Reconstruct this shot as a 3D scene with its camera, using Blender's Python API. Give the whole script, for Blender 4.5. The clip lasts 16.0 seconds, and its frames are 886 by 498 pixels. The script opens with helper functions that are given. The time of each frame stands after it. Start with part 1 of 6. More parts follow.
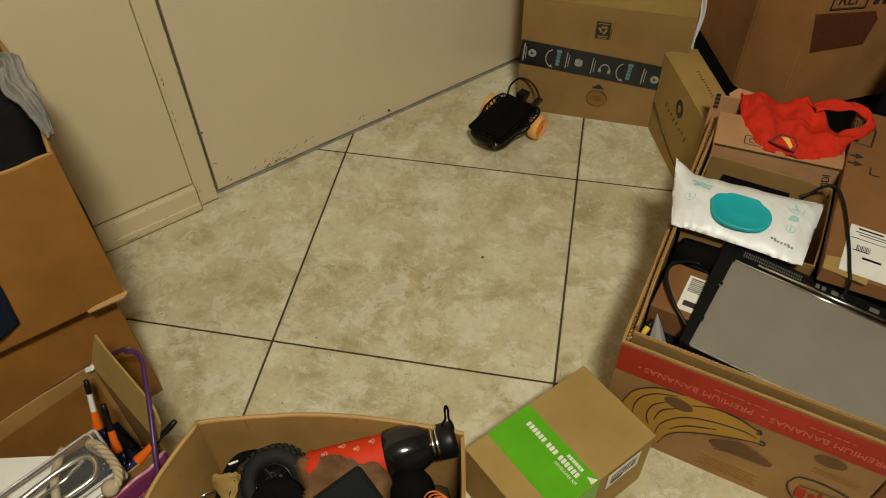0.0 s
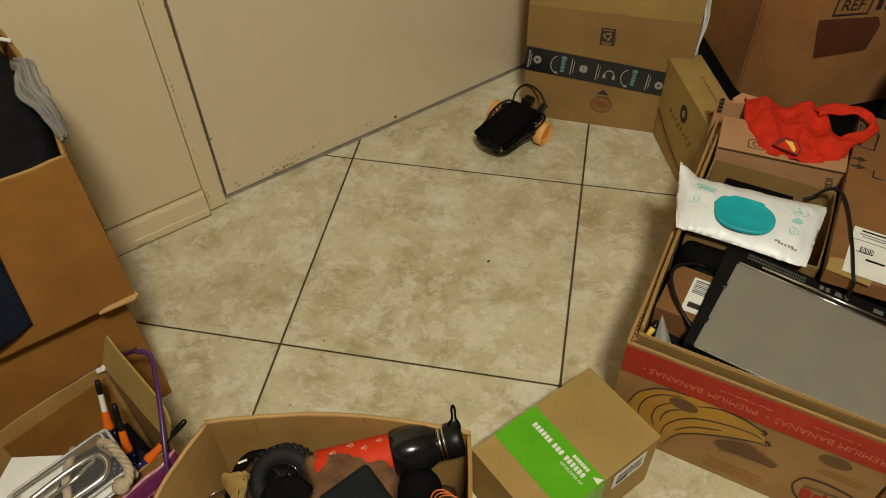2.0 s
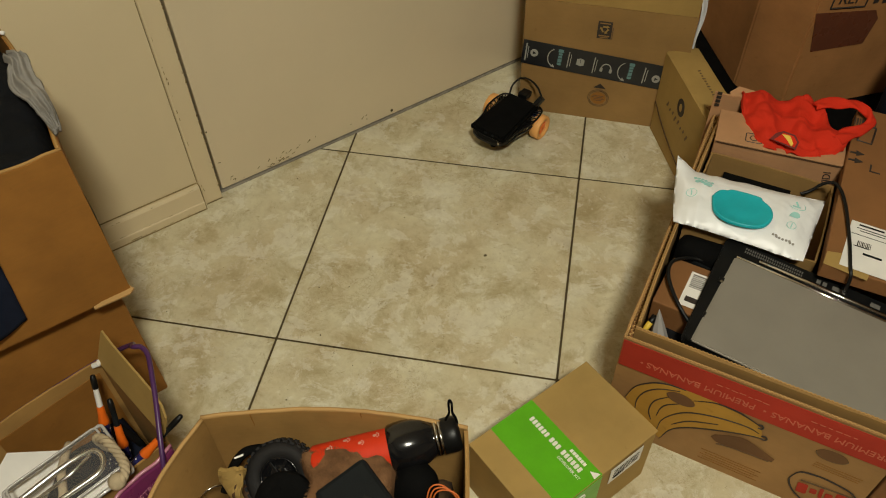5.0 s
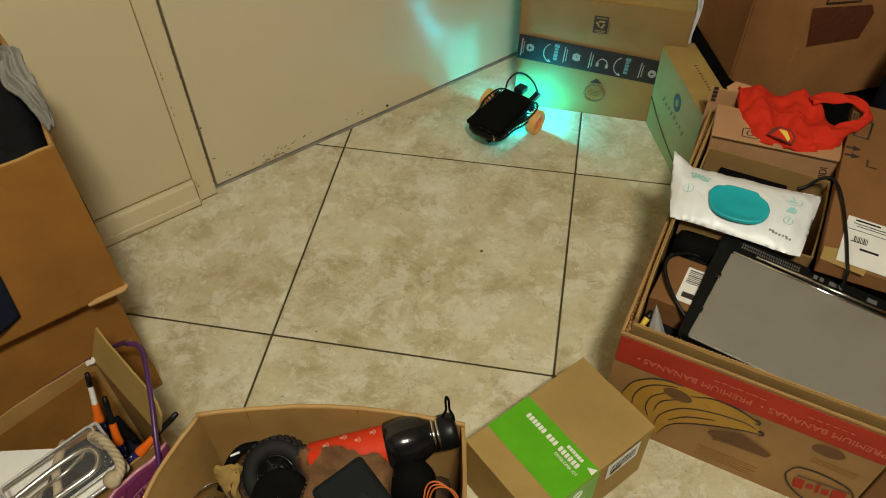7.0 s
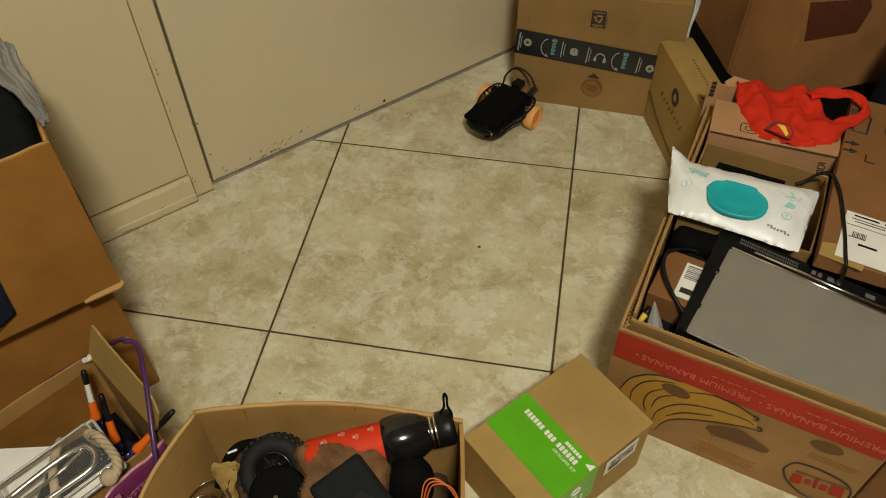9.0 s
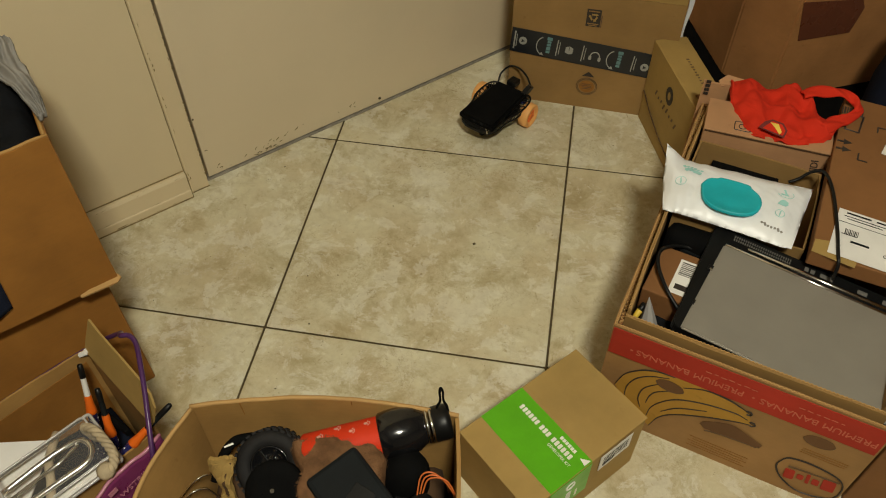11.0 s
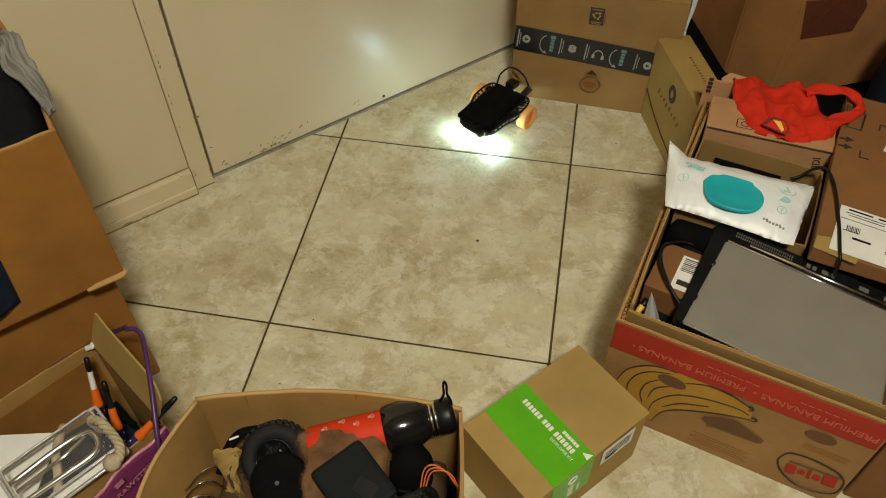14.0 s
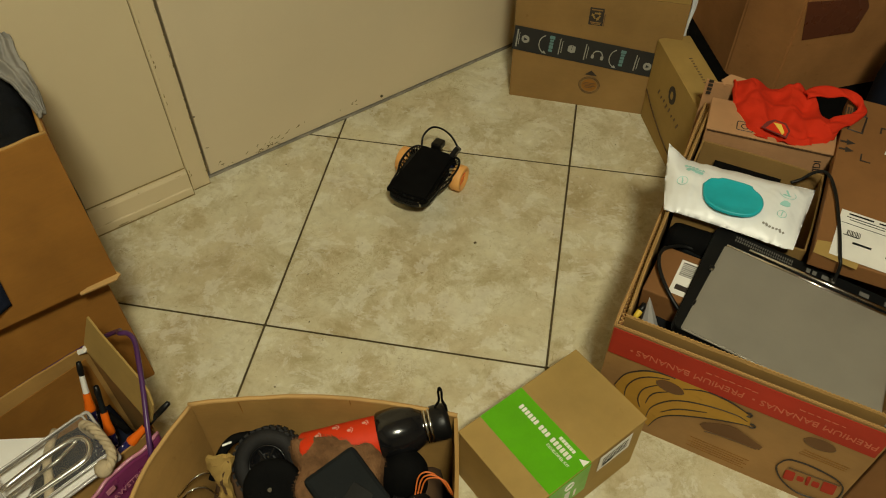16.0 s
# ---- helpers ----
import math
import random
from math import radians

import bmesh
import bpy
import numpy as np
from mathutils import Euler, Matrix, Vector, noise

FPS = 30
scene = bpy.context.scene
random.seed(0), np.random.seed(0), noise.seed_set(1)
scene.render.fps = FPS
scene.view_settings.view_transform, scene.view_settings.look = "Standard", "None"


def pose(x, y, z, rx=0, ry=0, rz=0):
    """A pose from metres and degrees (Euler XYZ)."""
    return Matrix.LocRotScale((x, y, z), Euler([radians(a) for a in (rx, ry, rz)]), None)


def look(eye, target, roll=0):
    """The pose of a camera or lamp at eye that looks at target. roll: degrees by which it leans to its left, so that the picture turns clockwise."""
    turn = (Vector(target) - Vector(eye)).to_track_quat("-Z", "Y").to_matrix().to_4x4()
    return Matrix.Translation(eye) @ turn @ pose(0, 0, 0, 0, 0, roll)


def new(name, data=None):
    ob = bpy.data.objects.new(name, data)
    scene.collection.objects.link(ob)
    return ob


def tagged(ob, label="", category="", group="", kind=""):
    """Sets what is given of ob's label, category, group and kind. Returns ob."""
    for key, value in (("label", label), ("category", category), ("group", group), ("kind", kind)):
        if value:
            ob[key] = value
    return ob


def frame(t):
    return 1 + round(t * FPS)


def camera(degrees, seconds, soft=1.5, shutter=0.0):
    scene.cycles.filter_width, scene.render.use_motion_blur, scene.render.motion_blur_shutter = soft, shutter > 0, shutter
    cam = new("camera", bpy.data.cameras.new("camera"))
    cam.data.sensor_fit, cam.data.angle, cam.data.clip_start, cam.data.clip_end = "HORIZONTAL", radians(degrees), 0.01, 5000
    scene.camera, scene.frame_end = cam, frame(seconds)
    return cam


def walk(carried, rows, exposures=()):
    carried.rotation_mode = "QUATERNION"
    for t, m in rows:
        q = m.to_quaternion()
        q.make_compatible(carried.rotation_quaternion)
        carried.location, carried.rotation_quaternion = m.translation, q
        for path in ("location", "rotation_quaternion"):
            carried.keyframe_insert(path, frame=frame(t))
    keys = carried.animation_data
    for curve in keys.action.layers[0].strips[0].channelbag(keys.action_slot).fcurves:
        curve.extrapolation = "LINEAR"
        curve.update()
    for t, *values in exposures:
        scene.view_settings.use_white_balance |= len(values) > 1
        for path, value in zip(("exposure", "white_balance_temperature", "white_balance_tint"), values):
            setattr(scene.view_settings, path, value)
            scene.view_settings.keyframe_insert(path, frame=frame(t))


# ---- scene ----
cam = camera(57.6, 16.0, soft=1.05)
PATH = [
    (0, (0.464, -0.739, 1.184), (0.202, 0.542, -0.33), -1.3),
    (0.5, (0.464, -0.744, 1.185), (0.2, 0.539, -0.326), -1.4),
    (1, (0.467, -0.754, 1.188), (0.192, 0.536, -0.316), -1.7),
    (1.5, (0.468, -0.754, 1.188), (0.19, 0.541, -0.311), -1.7),
    (2, (0.466, -0.756, 1.186), (0.187, 0.541, -0.311), -1.8),
    (2.5, (0.464, -0.755, 1.187), (0.188, 0.541, -0.311), -1.6),
    (3, (0.463, -0.756, 1.186), (0.19, 0.542, -0.311), -1.5),
    (3.5, (0.464, -0.752, 1.186), (0.193, 0.543, -0.314), -1.5),
    (4, (0.464, -0.754, 1.185), (0.193, 0.539, -0.316), -1.5),
    (6.5, (0.462, -0.75, 1.182), (0.207, 0.528, -0.335), -1.3),
    (7, (0.461, -0.749, 1.181), (0.208, 0.531, -0.335), -1.2),
    (7.5, (0.461, -0.745, 1.181), (0.209, 0.529, -0.339), -1.2),
    (8, (0.459, -0.744, 1.179), (0.214, 0.526, -0.347), -1.0),
    (8.5, (0.458, -0.748, 1.18), (0.215, 0.522, -0.346), -0.9),
    (9, (0.46, -0.745, 1.179), (0.215, 0.526, -0.345), -1.1),
    (11.5, (0.456, -0.759, 1.179), (0.231, 0.517, -0.345), -0.2),
    (12, (0.457, -0.763, 1.181), (0.227, 0.52, -0.336), -0.3),
    (12.5, (0.461, -0.757, 1.18), (0.224, 0.528, -0.334), -0.4),
    (13, (0.459, -0.755, 1.179), (0.221, 0.527, -0.337), -0.5),
    (13.5, (0.46, -0.757, 1.178), (0.22, 0.518, -0.344), -0.6),
    (14, (0.457, -0.765, 1.18), (0.223, 0.51, -0.343), -0.4),
    (14.5, (0.455, -0.765, 1.179), (0.226, 0.517, -0.339), -0.2),
    (15, (0.459, -0.758, 1.178), (0.229, 0.525, -0.339), -0.1),
    (15.5, (0.46, -0.752, 1.177), (0.232, 0.523, -0.347), -0.2),
    (16, (0.461, -0.749, 1.178), (0.226, 0.519, -0.35), -0.3),
]
walk(cam, [(t, look(eye, target, roll)) for t, eye, target, roll in PATH],
     exposures=[(0, 0.0, 6500, 10), (15.83, 0.0, 6500, 10), (15.9, -0.05, 7050, 3), (16, -0.05, 7050, 3)])

# ---- light: one warm ceiling lamp behind the camera, a dim even glow of the room ----
world = bpy.data.worlds.new("world")
scene.world = world
world.use_nodes = True
world.node_tree.nodes["Background"].inputs[0].default_value = (1.0, 0.93, 0.78, 1)
world.node_tree.nodes["Background"].inputs[1].default_value = 0.008


def area_lamp(name, eye, target, size, watts, colour):
    data = bpy.data.lights.new(name, "AREA")
    data.shape, data.size, data.energy, data.color = "DISK", size, watts, colour
    ob = new(name, data)
    ob.matrix_world = look(eye, target)
    return ob


LAMP = (0.73, -1.13, 2.30)
area_lamp("ceiling_lamp_light", LAMP, (0.45, 0.0, 0.0), 0.30, 66, (1.0, 0.965, 0.79))


# ---- materials ----
def nodes_of(name):
    m = bpy.data.materials.new(name)
    m.use_nodes = True
    nt = m.node_tree
    return m, nt, nt.nodes["Principled BSDF"]


def node(nt, kind, **values):
    n = nt.nodes.new(kind)
    for k, v in values.items():
        if k in n.inputs:
            n.inputs[k].default_value = v
    return n


def noise_node(nt, coord, scale, detail=4.0, rough=0.55, distort=0.0):
    n = nt.nodes.new("ShaderNodeTexNoise")
    n.inputs["Scale"].default_value = scale
    n.inputs["Detail"].default_value = detail
    n.inputs["Roughness"].default_value = rough
    n.inputs["Distortion"].default_value = distort
    nt.links.new(coord, n.inputs["Vector"])
    return n.outputs["Fac"]


def ramp(nt, fac, stops):
    r = nt.nodes.new("ShaderNodeValToRGB")
    while len(r.color_ramp.elements) < len(stops):
        r.color_ramp.elements.new(0.5)
    for e, (p, c) in zip(r.color_ramp.elements, stops):
        e.position, e.color = p, (*c, 1) if len(c) == 3 else c
    nt.links.new(fac, r.inputs[0])
    return r.outputs[0]


def mixed(nt, fac, a, b, mode="MIX"):
    m = nt.nodes.new("ShaderNodeMix")
    m.data_type, m.blend_type = "RGBA", mode
    for sock, v in ((0, fac), (6, a), (7, b)):
        if isinstance(v, bpy.types.NodeSocket):
            nt.links.new(v, m.inputs[sock])
        else:
            m.inputs[sock].default_value = v if isinstance(v, (int, float)) else (*v, 1)
    return m.outputs[2]


def bump(nt, bsdf, height, strength, distance):
    b = nt.nodes.new("ShaderNodeBump")
    b.inputs["Strength"].default_value, b.inputs["Distance"].default_value = strength, distance
    nt.links.new(height, b.inputs["Height"])
    nt.links.new(b.outputs[0], bsdf.inputs["Normal"])


def coords(nt, where="Object"):
    return nt.nodes.new("ShaderNodeTexCoord").outputs[where]


def mottled(name, colour, rough=0.6, metal=0.0, spread=0.18, scale=18.0, grain=180.0, relief=0.25, coat=0.0, spec=0.5, where="Object"):
    """A surface with cloudy stains and a fine grain round one base colour."""
    m, nt, b = nodes_of(name)
    co = coords(nt, where)
    lo = tuple(max(0.0, c * (1 - spread)) for c in colour)
    hi = tuple(min(1.0, c * (1 + spread)) for c in colour)
    big = ramp(nt, noise_node(nt, co, scale, 5), [(0.3, lo), (0.7, hi)])
    fine = noise_node(nt, co, grain, 3)
    col = mixed(nt, 0.16, big, ramp(nt, fine, [(0.3, lo), (0.7, hi)]), "OVERLAY")
    nt.links.new(col, b.inputs["Base Color"])
    rr = nt.nodes.new("ShaderNodeMapRange")
    rr.inputs[3].default_value, rr.inputs[4].default_value = max(0.02, rough - 0.1), min(1, rough + 0.1)
    nt.links.new(noise_node(nt, co, scale * 1.7, 4), rr.inputs[0])
    nt.links.new(rr.outputs[0], b.inputs["Roughness"])
    b.inputs["Metallic"].default_value = metal
    b.inputs["Coat Weight"].default_value = coat
    b.inputs["Specular IOR Level"].default_value = spec
    bump(nt, b, fine, relief, 0.001)
    return m


def cardboard(name, colour, spread=0.16):
    """Kraft board: faint flute lines, fibres, rubbed patches."""
    m, nt, b = nodes_of(name)
    co = coords(nt)
    lo, hi = tuple(c * (1 - spread) for c in colour), tuple(min(1, c * (1 + spread)) for c in colour)
    big = ramp(nt, noise_node(nt, co, 7, 5, 0.6), [(0.3, lo), (0.72, hi)])
    mp = nt.nodes.new("ShaderNodeMapping")
    mp.inputs["Scale"].default_value = (30, 30, 260)
    nt.links.new(co, mp.inputs[0])
    fib = noise_node(nt, mp.outputs[0], 1.0, 4)
    col = mixed(nt, 0.22, big, ramp(nt, fib, [(0.3, lo), (0.7, hi)]), "OVERLAY")
    spots = ramp(nt, noise_node(nt, co, 60, 2), [(0.68, (1, 1, 1)), (0.8, (0.86, 0.84, 0.8))])
    nt.links.new(mixed(nt, 1.0, col, spots, "MULTIPLY"), b.inputs["Base Color"])
    b.inputs["Roughness"].default_value = 0.72
    b.inputs["Specular IOR Level"].default_value = 0.3
    bump(nt, b, fib, 0.12, 0.001)
    return m


def plain(name, colour, rough=0.5, metal=0.0, spec=0.5):
    return mottled(name, colour, rough, metal, 0.08, 30, 220, 0.08, 0, spec)


def glow(name, colour, strength):
    m = bpy.data.materials.new(name)
    m.use_nodes = True
    nt = m.node_tree
    nt.nodes.clear()
    e, o = nt.nodes.new("ShaderNodeEmission"), nt.nodes.new("ShaderNodeOutputMaterial")
    e.inputs[0].default_value, e.inputs[1].default_value = (*colour, 1), strength
    nt.links.new(e.outputs[0], o.inputs[0])
    return m


def stone_tile():
    """Glazed porcelain with travertine clouds and pale veins; each tile takes its own piece of the pattern."""
    m, nt, b = nodes_of("stone_tile")
    co = coords(nt, "Object")
    rnd = nt.nodes.new("ShaderNodeObjectInfo").outputs["Random"]
    off = nt.nodes.new("ShaderNodeVectorMath")
    off.operation = "MULTIPLY_ADD"
    comb = nt.nodes.new("ShaderNodeCombineXYZ")
    for i in range(3):
        nt.links.new(rnd, comb.inputs[i])
    nt.links.new(comb.outputs[0], off.inputs[0])
    off.inputs[1].default_value = (37, 53, 11)
    nt.links.new(co, off.inputs[2])
    v = off.outputs[0]
    base = ramp(nt, noise_node(nt, v, 6.5, 8, 0.60, 0.3), [(0.28, (0.46, 0.380, 0.230)), (0.43, (0.55, 0.478, 0.310)), (0.56, (0.595, 0.545, 0.375)), (0.72, (0.68, 0.64, 0.485))])
    cloud = ramp(nt, noise_node(nt, v, 12, 10, 0.72, 0.35), [(0.36, (0.71, 0.65, 0.53)), (0.50, (1, 1, 1)), (0.68, (1.10, 1.11, 1.10))])
    col = mixed(nt, 0.85, base, cloud, "MULTIPLY")
    # pale crystalline flakes with sharp borders
    flake = ramp(nt, noise_node(nt, v, 15, 12, 0.72, 0.4), [(0.53, (0, 0, 0)), (0.565, (0.42, 0.42, 0.42)), (0.66, (0.30, 0.30, 0.30))])
    col = mixed(nt, flake, col, (0.76, 0.74, 0.63))
    # two families of thin broken veins, one pale and one brown
    gate = ramp(nt, noise_node(nt, v, 5, 3), [(0.48, (0, 0, 0)), (0.66, (0.5, 0.5, 0.5))])
    pale = ramp(nt, noise_node(nt, v, 12, 10, 0.74, 0.4), [(0.490, (0, 0, 0)), (0.5, (1, 1, 1)), (0.510, (0, 0, 0))])
    col = mixed(nt, mixed(nt, 1.0, pale, gate, "MULTIPLY"), col, (0.74, 0.72, 0.66))
    brown = ramp(nt, noise_node(nt, v, 15, 10, 0.76, 0.3), [(0.455, (0, 0, 0)), (0.465, (0.85, 0.85, 0.85)), (0.477, (0, 0, 0))])
    gate2 = ramp(nt, noise_node(nt, v, 7, 4), [(0.47, (0, 0, 0)), (0.60, (1, 1, 1))])
    col = mixed(nt, mixed(nt, 1.0, brown, gate2, "MULTIPLY"), col, (0.37, 0.285, 0.15))
    speck = ramp(nt, noise_node(nt, v, 58, 8, 0.75, 0.2), [(0.36, (0.80, 0.76, 0.68)), (0.50, (1, 1, 1)), (0.66, (1.09, 1.09, 1.09))])
    col = mixed(nt, 0.45, col, speck, "MULTIPLY")
    pit = ramp(nt, noise_node(nt, v, 48, 6, 0.72, 1.2), [(0.30, (0.60, 0.53, 0.40)), (0.40, (1, 1, 1))])
    col = mixed(nt, 0.75, col, pit, "MULTIPLY")
    grit = ramp(nt, noise_node(nt, v, 150, 2), [(0.24, (0.45, 0.4, 0.33)), (0.3, (1, 1, 1))])
    col = mixed(nt, 0.6, col, grit, "MULTIPLY")
    nt.links.new(col, b.inputs["Base Color"])
    rr = nt.nodes.new("ShaderNodeMapRange")
    rr.inputs[3].default_value, rr.inputs[4].default_value = 0.34, 0.55
    nt.links.new(noise_node(nt, v, 11, 5), rr.inputs[0])
    nt.links.new(rr.outputs[0], b.inputs["Roughness"])
    b.inputs["Specular IOR Level"].default_value = 0.35
    bump(nt, b, noise_node(nt, v, 14, 6, 0.6), 0.25, 0.002)
    return m


def wall_paint(name, colour, rough):
    """Old gloss paint with rubbed dirt specks and roller waves."""
    m, nt, b = nodes_of(name)
    co = coords(nt)
    lo = tuple(c * 0.93 for c in colour)
    base = ramp(nt, noise_node(nt, co, 3, 5, 0.6), [(0.3, lo), (0.7, colour)])
    speck = ramp(nt, noise_node(nt, co, 55, 3, 0.6), [(0.2, (0.5, 0.42, 0.3)), (0.235, (1, 1, 1))])
    nt.links.new(mixed(nt, 0.6, base, speck, "MULTIPLY"), b.inputs["Base Color"])
    rr = nt.nodes.new("ShaderNodeMapRange")
    rr.inputs[3].default_value, rr.inputs[4].default_value = rough - 0.04, rough + 0.08
    nt.links.new(noise_node(nt, co, 8, 4), rr.inputs[0])
    nt.links.new(rr.outputs[0], b.inputs["Roughness"])
    bump(nt, b, noise_node(nt, co, 70, 3), 0.06, 0.001)
    return m


TILE = stone_tile()
GROUT = mottled("grout", (0.080, 0.057, 0.022), 0.85, 0, 0.3, 30, 300, 0.6)
DOOR_PAINT = wall_paint("door_paint", (0.68, 0.575, 0.395), 0.30)
TRIM_PAINT = wall_paint("trim_paint", (0.69, 0.572, 0.365), 0.38)
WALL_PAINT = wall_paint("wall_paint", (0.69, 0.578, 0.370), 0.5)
# Ceiling and unseen walls are toned down to cut bounced light.
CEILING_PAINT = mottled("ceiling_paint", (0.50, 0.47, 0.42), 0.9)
BOUNCE_CUT_PAINT = wall_paint("bounce_cut_paint", (0.24, 0.20, 0.15), 0.6)
SCUFF = mottled("scuff", (0.17, 0.125, 0.045), 0.8, 0, 0.4, 60, 300)
VENT = plain("vent_grey", (0.15, 0.14, 0.125), 0.6)
DIRT = mottled("dirt", (0.10, 0.075, 0.03), 0.8, 0, 0.4, 60, 300)
GRIME = mottled("grime", (0.26, 0.195, 0.085), 0.7, 0, 0.35, 40, 250)
GREY_SEAL = mottled("grey_seal", (0.27, 0.245, 0.20), 0.6, 0, 0.25, 40, 250)
KRAFT = cardboard("kraft", (0.318, 0.198, 0.072))
KRAFT_WARM = cardboard("kraft_warm", (0.39, 0.236, 0.078), 0.22)
KRAFT_RED = cardboard("kraft_red", (0.40, 0.200, 0.072), 0.2)
KRAFT_PALE = cardboard("kraft_pale", (0.385, 0.265, 0.090))
KRAFT_PINK = cardboard("kraft_pink", (0.46, 0.270, 0.140))
KRAFT_DEEP = cardboard("kraft_deep", (0.32, 0.150, 0.030), 0.24)
KRAFT_FRUIT = cardboard("kraft_fruit", (0.355, 0.210, 0.083), 0.2)
KRAFT_DARK = cardboard("kraft_dark", (0.245, 0.116, 0.040))
KRAFT_EDGE = cardboard("kraft_edge", (0.48, 0.31, 0.125))
PACK_TAPE = mottled("packing_tape", (0.15, 0.05, 0.025), 0.28, 0, 0.12, 9, 90, 0.1)
INK = plain("printing_ink", (0.035, 0.025, 0.02), 0.6)
INK_BROWN = plain("brown_ink", (0.14, 0.08, 0.035), 0.6)
TAPE_NAVY = plain("navy_tape", (0.012, 0.014, 0.019), 0.32)
TAPE_PRINT = plain("tape_print", (0.36, 0.36, 0.33), 0.45)
TAPE_TEAL = plain("tape_teal", (0.14, 0.27, 0.28), 0.45)
RED_BAND = cardboard("red_band", (0.40, 0.036, 0.018))
BAND_PRINT = plain("band_print", (0.50, 0.135, 0.075), 0.6)
BANANA = cardboard("banana_yellow", (0.46, 0.27, 0.045))
HAND_HOLE = cardboard("board_inside", (0.17, 0.085, 0.035))
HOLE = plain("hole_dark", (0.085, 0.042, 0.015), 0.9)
GREEN = plain("green_label", (0.115, 0.41, 0.010), 0.33)
PAPER = mottled("paper", (0.74, 0.72, 0.68), 0.6, 0, 0.06, 20, 200, 0.1)
WHITE_FILM = mottled("white_film", (0.80, 0.81, 0.82), 0.36, 0, 0.04, 25, 120, 0.1)
TEAL = plain("teal_plastic", (0.010, 0.40, 0.45), 0.45)
TEAL_PALE = plain("teal_print", (0.38, 0.66, 0.63), 0.45)
MINT = plain("mint_print", (0.62, 0.74, 0.71), 0.45)
LID_SILVER = mottled("lid_silver", (0.34, 0.315, 0.27), 0.36, 0.4, 0.06, 12, 500, 0.12)
CHROME = plain("chrome", (0.72, 0.71, 0.68), 0.16, 1.0)
BLACK = mottled("black_plastic", (0.006, 0.006, 0.006), 0.42, 0, 0.3, 30, 260, 0.15, 0, 0.3)
BLACK_MATTE = mottled("black_matte", (0.004, 0.004, 0.004), 0.85, 0, 0.3, 30, 260, 0.2, 0, 0.08)
BLACK_GLOSS = mottled("black_gloss", (0.008, 0.008, 0.009), 0.16, 0, 0.3, 30, 200, 0.03, 0.3)
RUBBER = mottled("rubber", (0.013, 0.012, 0.012), 0.75, 0, 0.3, 40, 260, 0.4, 0, 0.3)
SILICONE = plain("peach_silicone", (0.800, 0.414, 0.136), 0.5)
HUB_ORANGE = plain("hub_orange", (0.80, 0.22, 0.04), 0.45)
RED_CLOTH = mottled("red_cloth", (0.56, 0.030, 0.010), 0.85, 0, 0.12, 14, 420, 0.6, 0, 0.2)
DARK_RED = plain("dark_red_print", (0.16, 0.015, 0.01), 0.8)
YELLOW = plain("yellow_print", (0.72, 0.50, 0.06), 0.6)
DARK_CLOTH = mottled("dark_cloth", (0.0065, 0.007, 0.0085), 0.95, 0, 0.35, 16, 380, 0.7, 0, 0.15)
NAVY_CLOTH = mottled("navy_cloth", (0.012, 0.017, 0.036), 0.95, 0, 0.3, 16, 420, 0.7, 0, 0.15)
GREY_CLOTH = mottled("grey_cloth", (0.27, 0.255, 0.235), 0.95, 0, 0.18, 18, 380, 0.6, 0, 0.15)
BOTTLE_RED = mottled("bottle_red", (0.60, 0.042, 0.008), 0.62, 0, 0.1, 20, 240, 0.12, 0, 0.25)
PAW = plain("paw_print", (0.62, 0.32, 0.26), 0.5)
BROWN_PLUSH = mottled("brown_plush", (0.20, 0.105, 0.05), 0.95, 0, 0.3, 60, 480, 1.0, 0, 0.1)
SLATE = mottled("slate_plastic", (0.009, 0.011, 0.012), 0.72, 0, 0.2, 20, 260, 0.2, 0, 0.15)
ORANGE = plain("orange_plastic", (0.72, 0.15, 0.012), 0.32)
NAVY = plain("navy_plastic", (0.018, 0.020, 0.11), 0.28)
PURPLE = plain("purple_plastic", (0.075, 0.022, 0.105), 0.35)
MAGENTA = plain("magenta_film", (0.20, 0.035, 0.12), 0.3)
PINK_EDGE = plain("pink_film", (0.46, 0.20, 0.27), 0.28)
BLISTER_EDGE = plain("blister_edge", (0.42, 0.40, 0.38), 0.14)
ROPE = mottled("rope_fibre", (0.44, 0.36, 0.24), 0.9, 0, 0.2, 60, 380, 0.8)
WIRE_ORANGE = plain("wire_orange", (0.60, 0.16, 0.03), 0.5)
CYAN_GLOW = glow("cyan_glow", (0.0, 0.80, 1.0), 2300)
WHITE_GLOW = glow("white_glow", (0.62, 0.96, 1.0), 800)
VIOLET_GLOW = glow("violet_glow", (0.12, 0.16, 1.0), 2900)


def clear_plastic():
    m, nt, b = nodes_of("clear_plastic")
    b.inputs["Base Color"].default_value = (0.50, 0.47, 0.43, 1)
    b.inputs["Roughness"].default_value = 0.10
    b.inputs["Alpha"].default_value = 0.12
    b.inputs["Specular IOR Level"].default_value = 0.8
    return m


CLEAR = clear_plastic()


# ---- building helpers ----
def part(name, bm, material, parent=None, label="", smooth=False, at=None):
    me = bpy.data.meshes.new(name)
    bmesh.ops.recalc_face_normals(bm, faces=bm.faces)
    if smooth:
        for f in bm.faces:
            f.smooth = True
    bm.to_mesh(me)
    bm.free()
    me.materials.append(material)
    ob = new(name, me)
    ob.parent = parent
    if at is not None:
        ob.matrix_basis = at
    if label:
        ob["label"] = label
    return ob


def thing(name, m, label, category, group="", kind=""):
    ob = new(name)
    ob.empty_display_size = 0.05
    ob.matrix_basis = m
    return tagged(ob, label, category, group, kind)


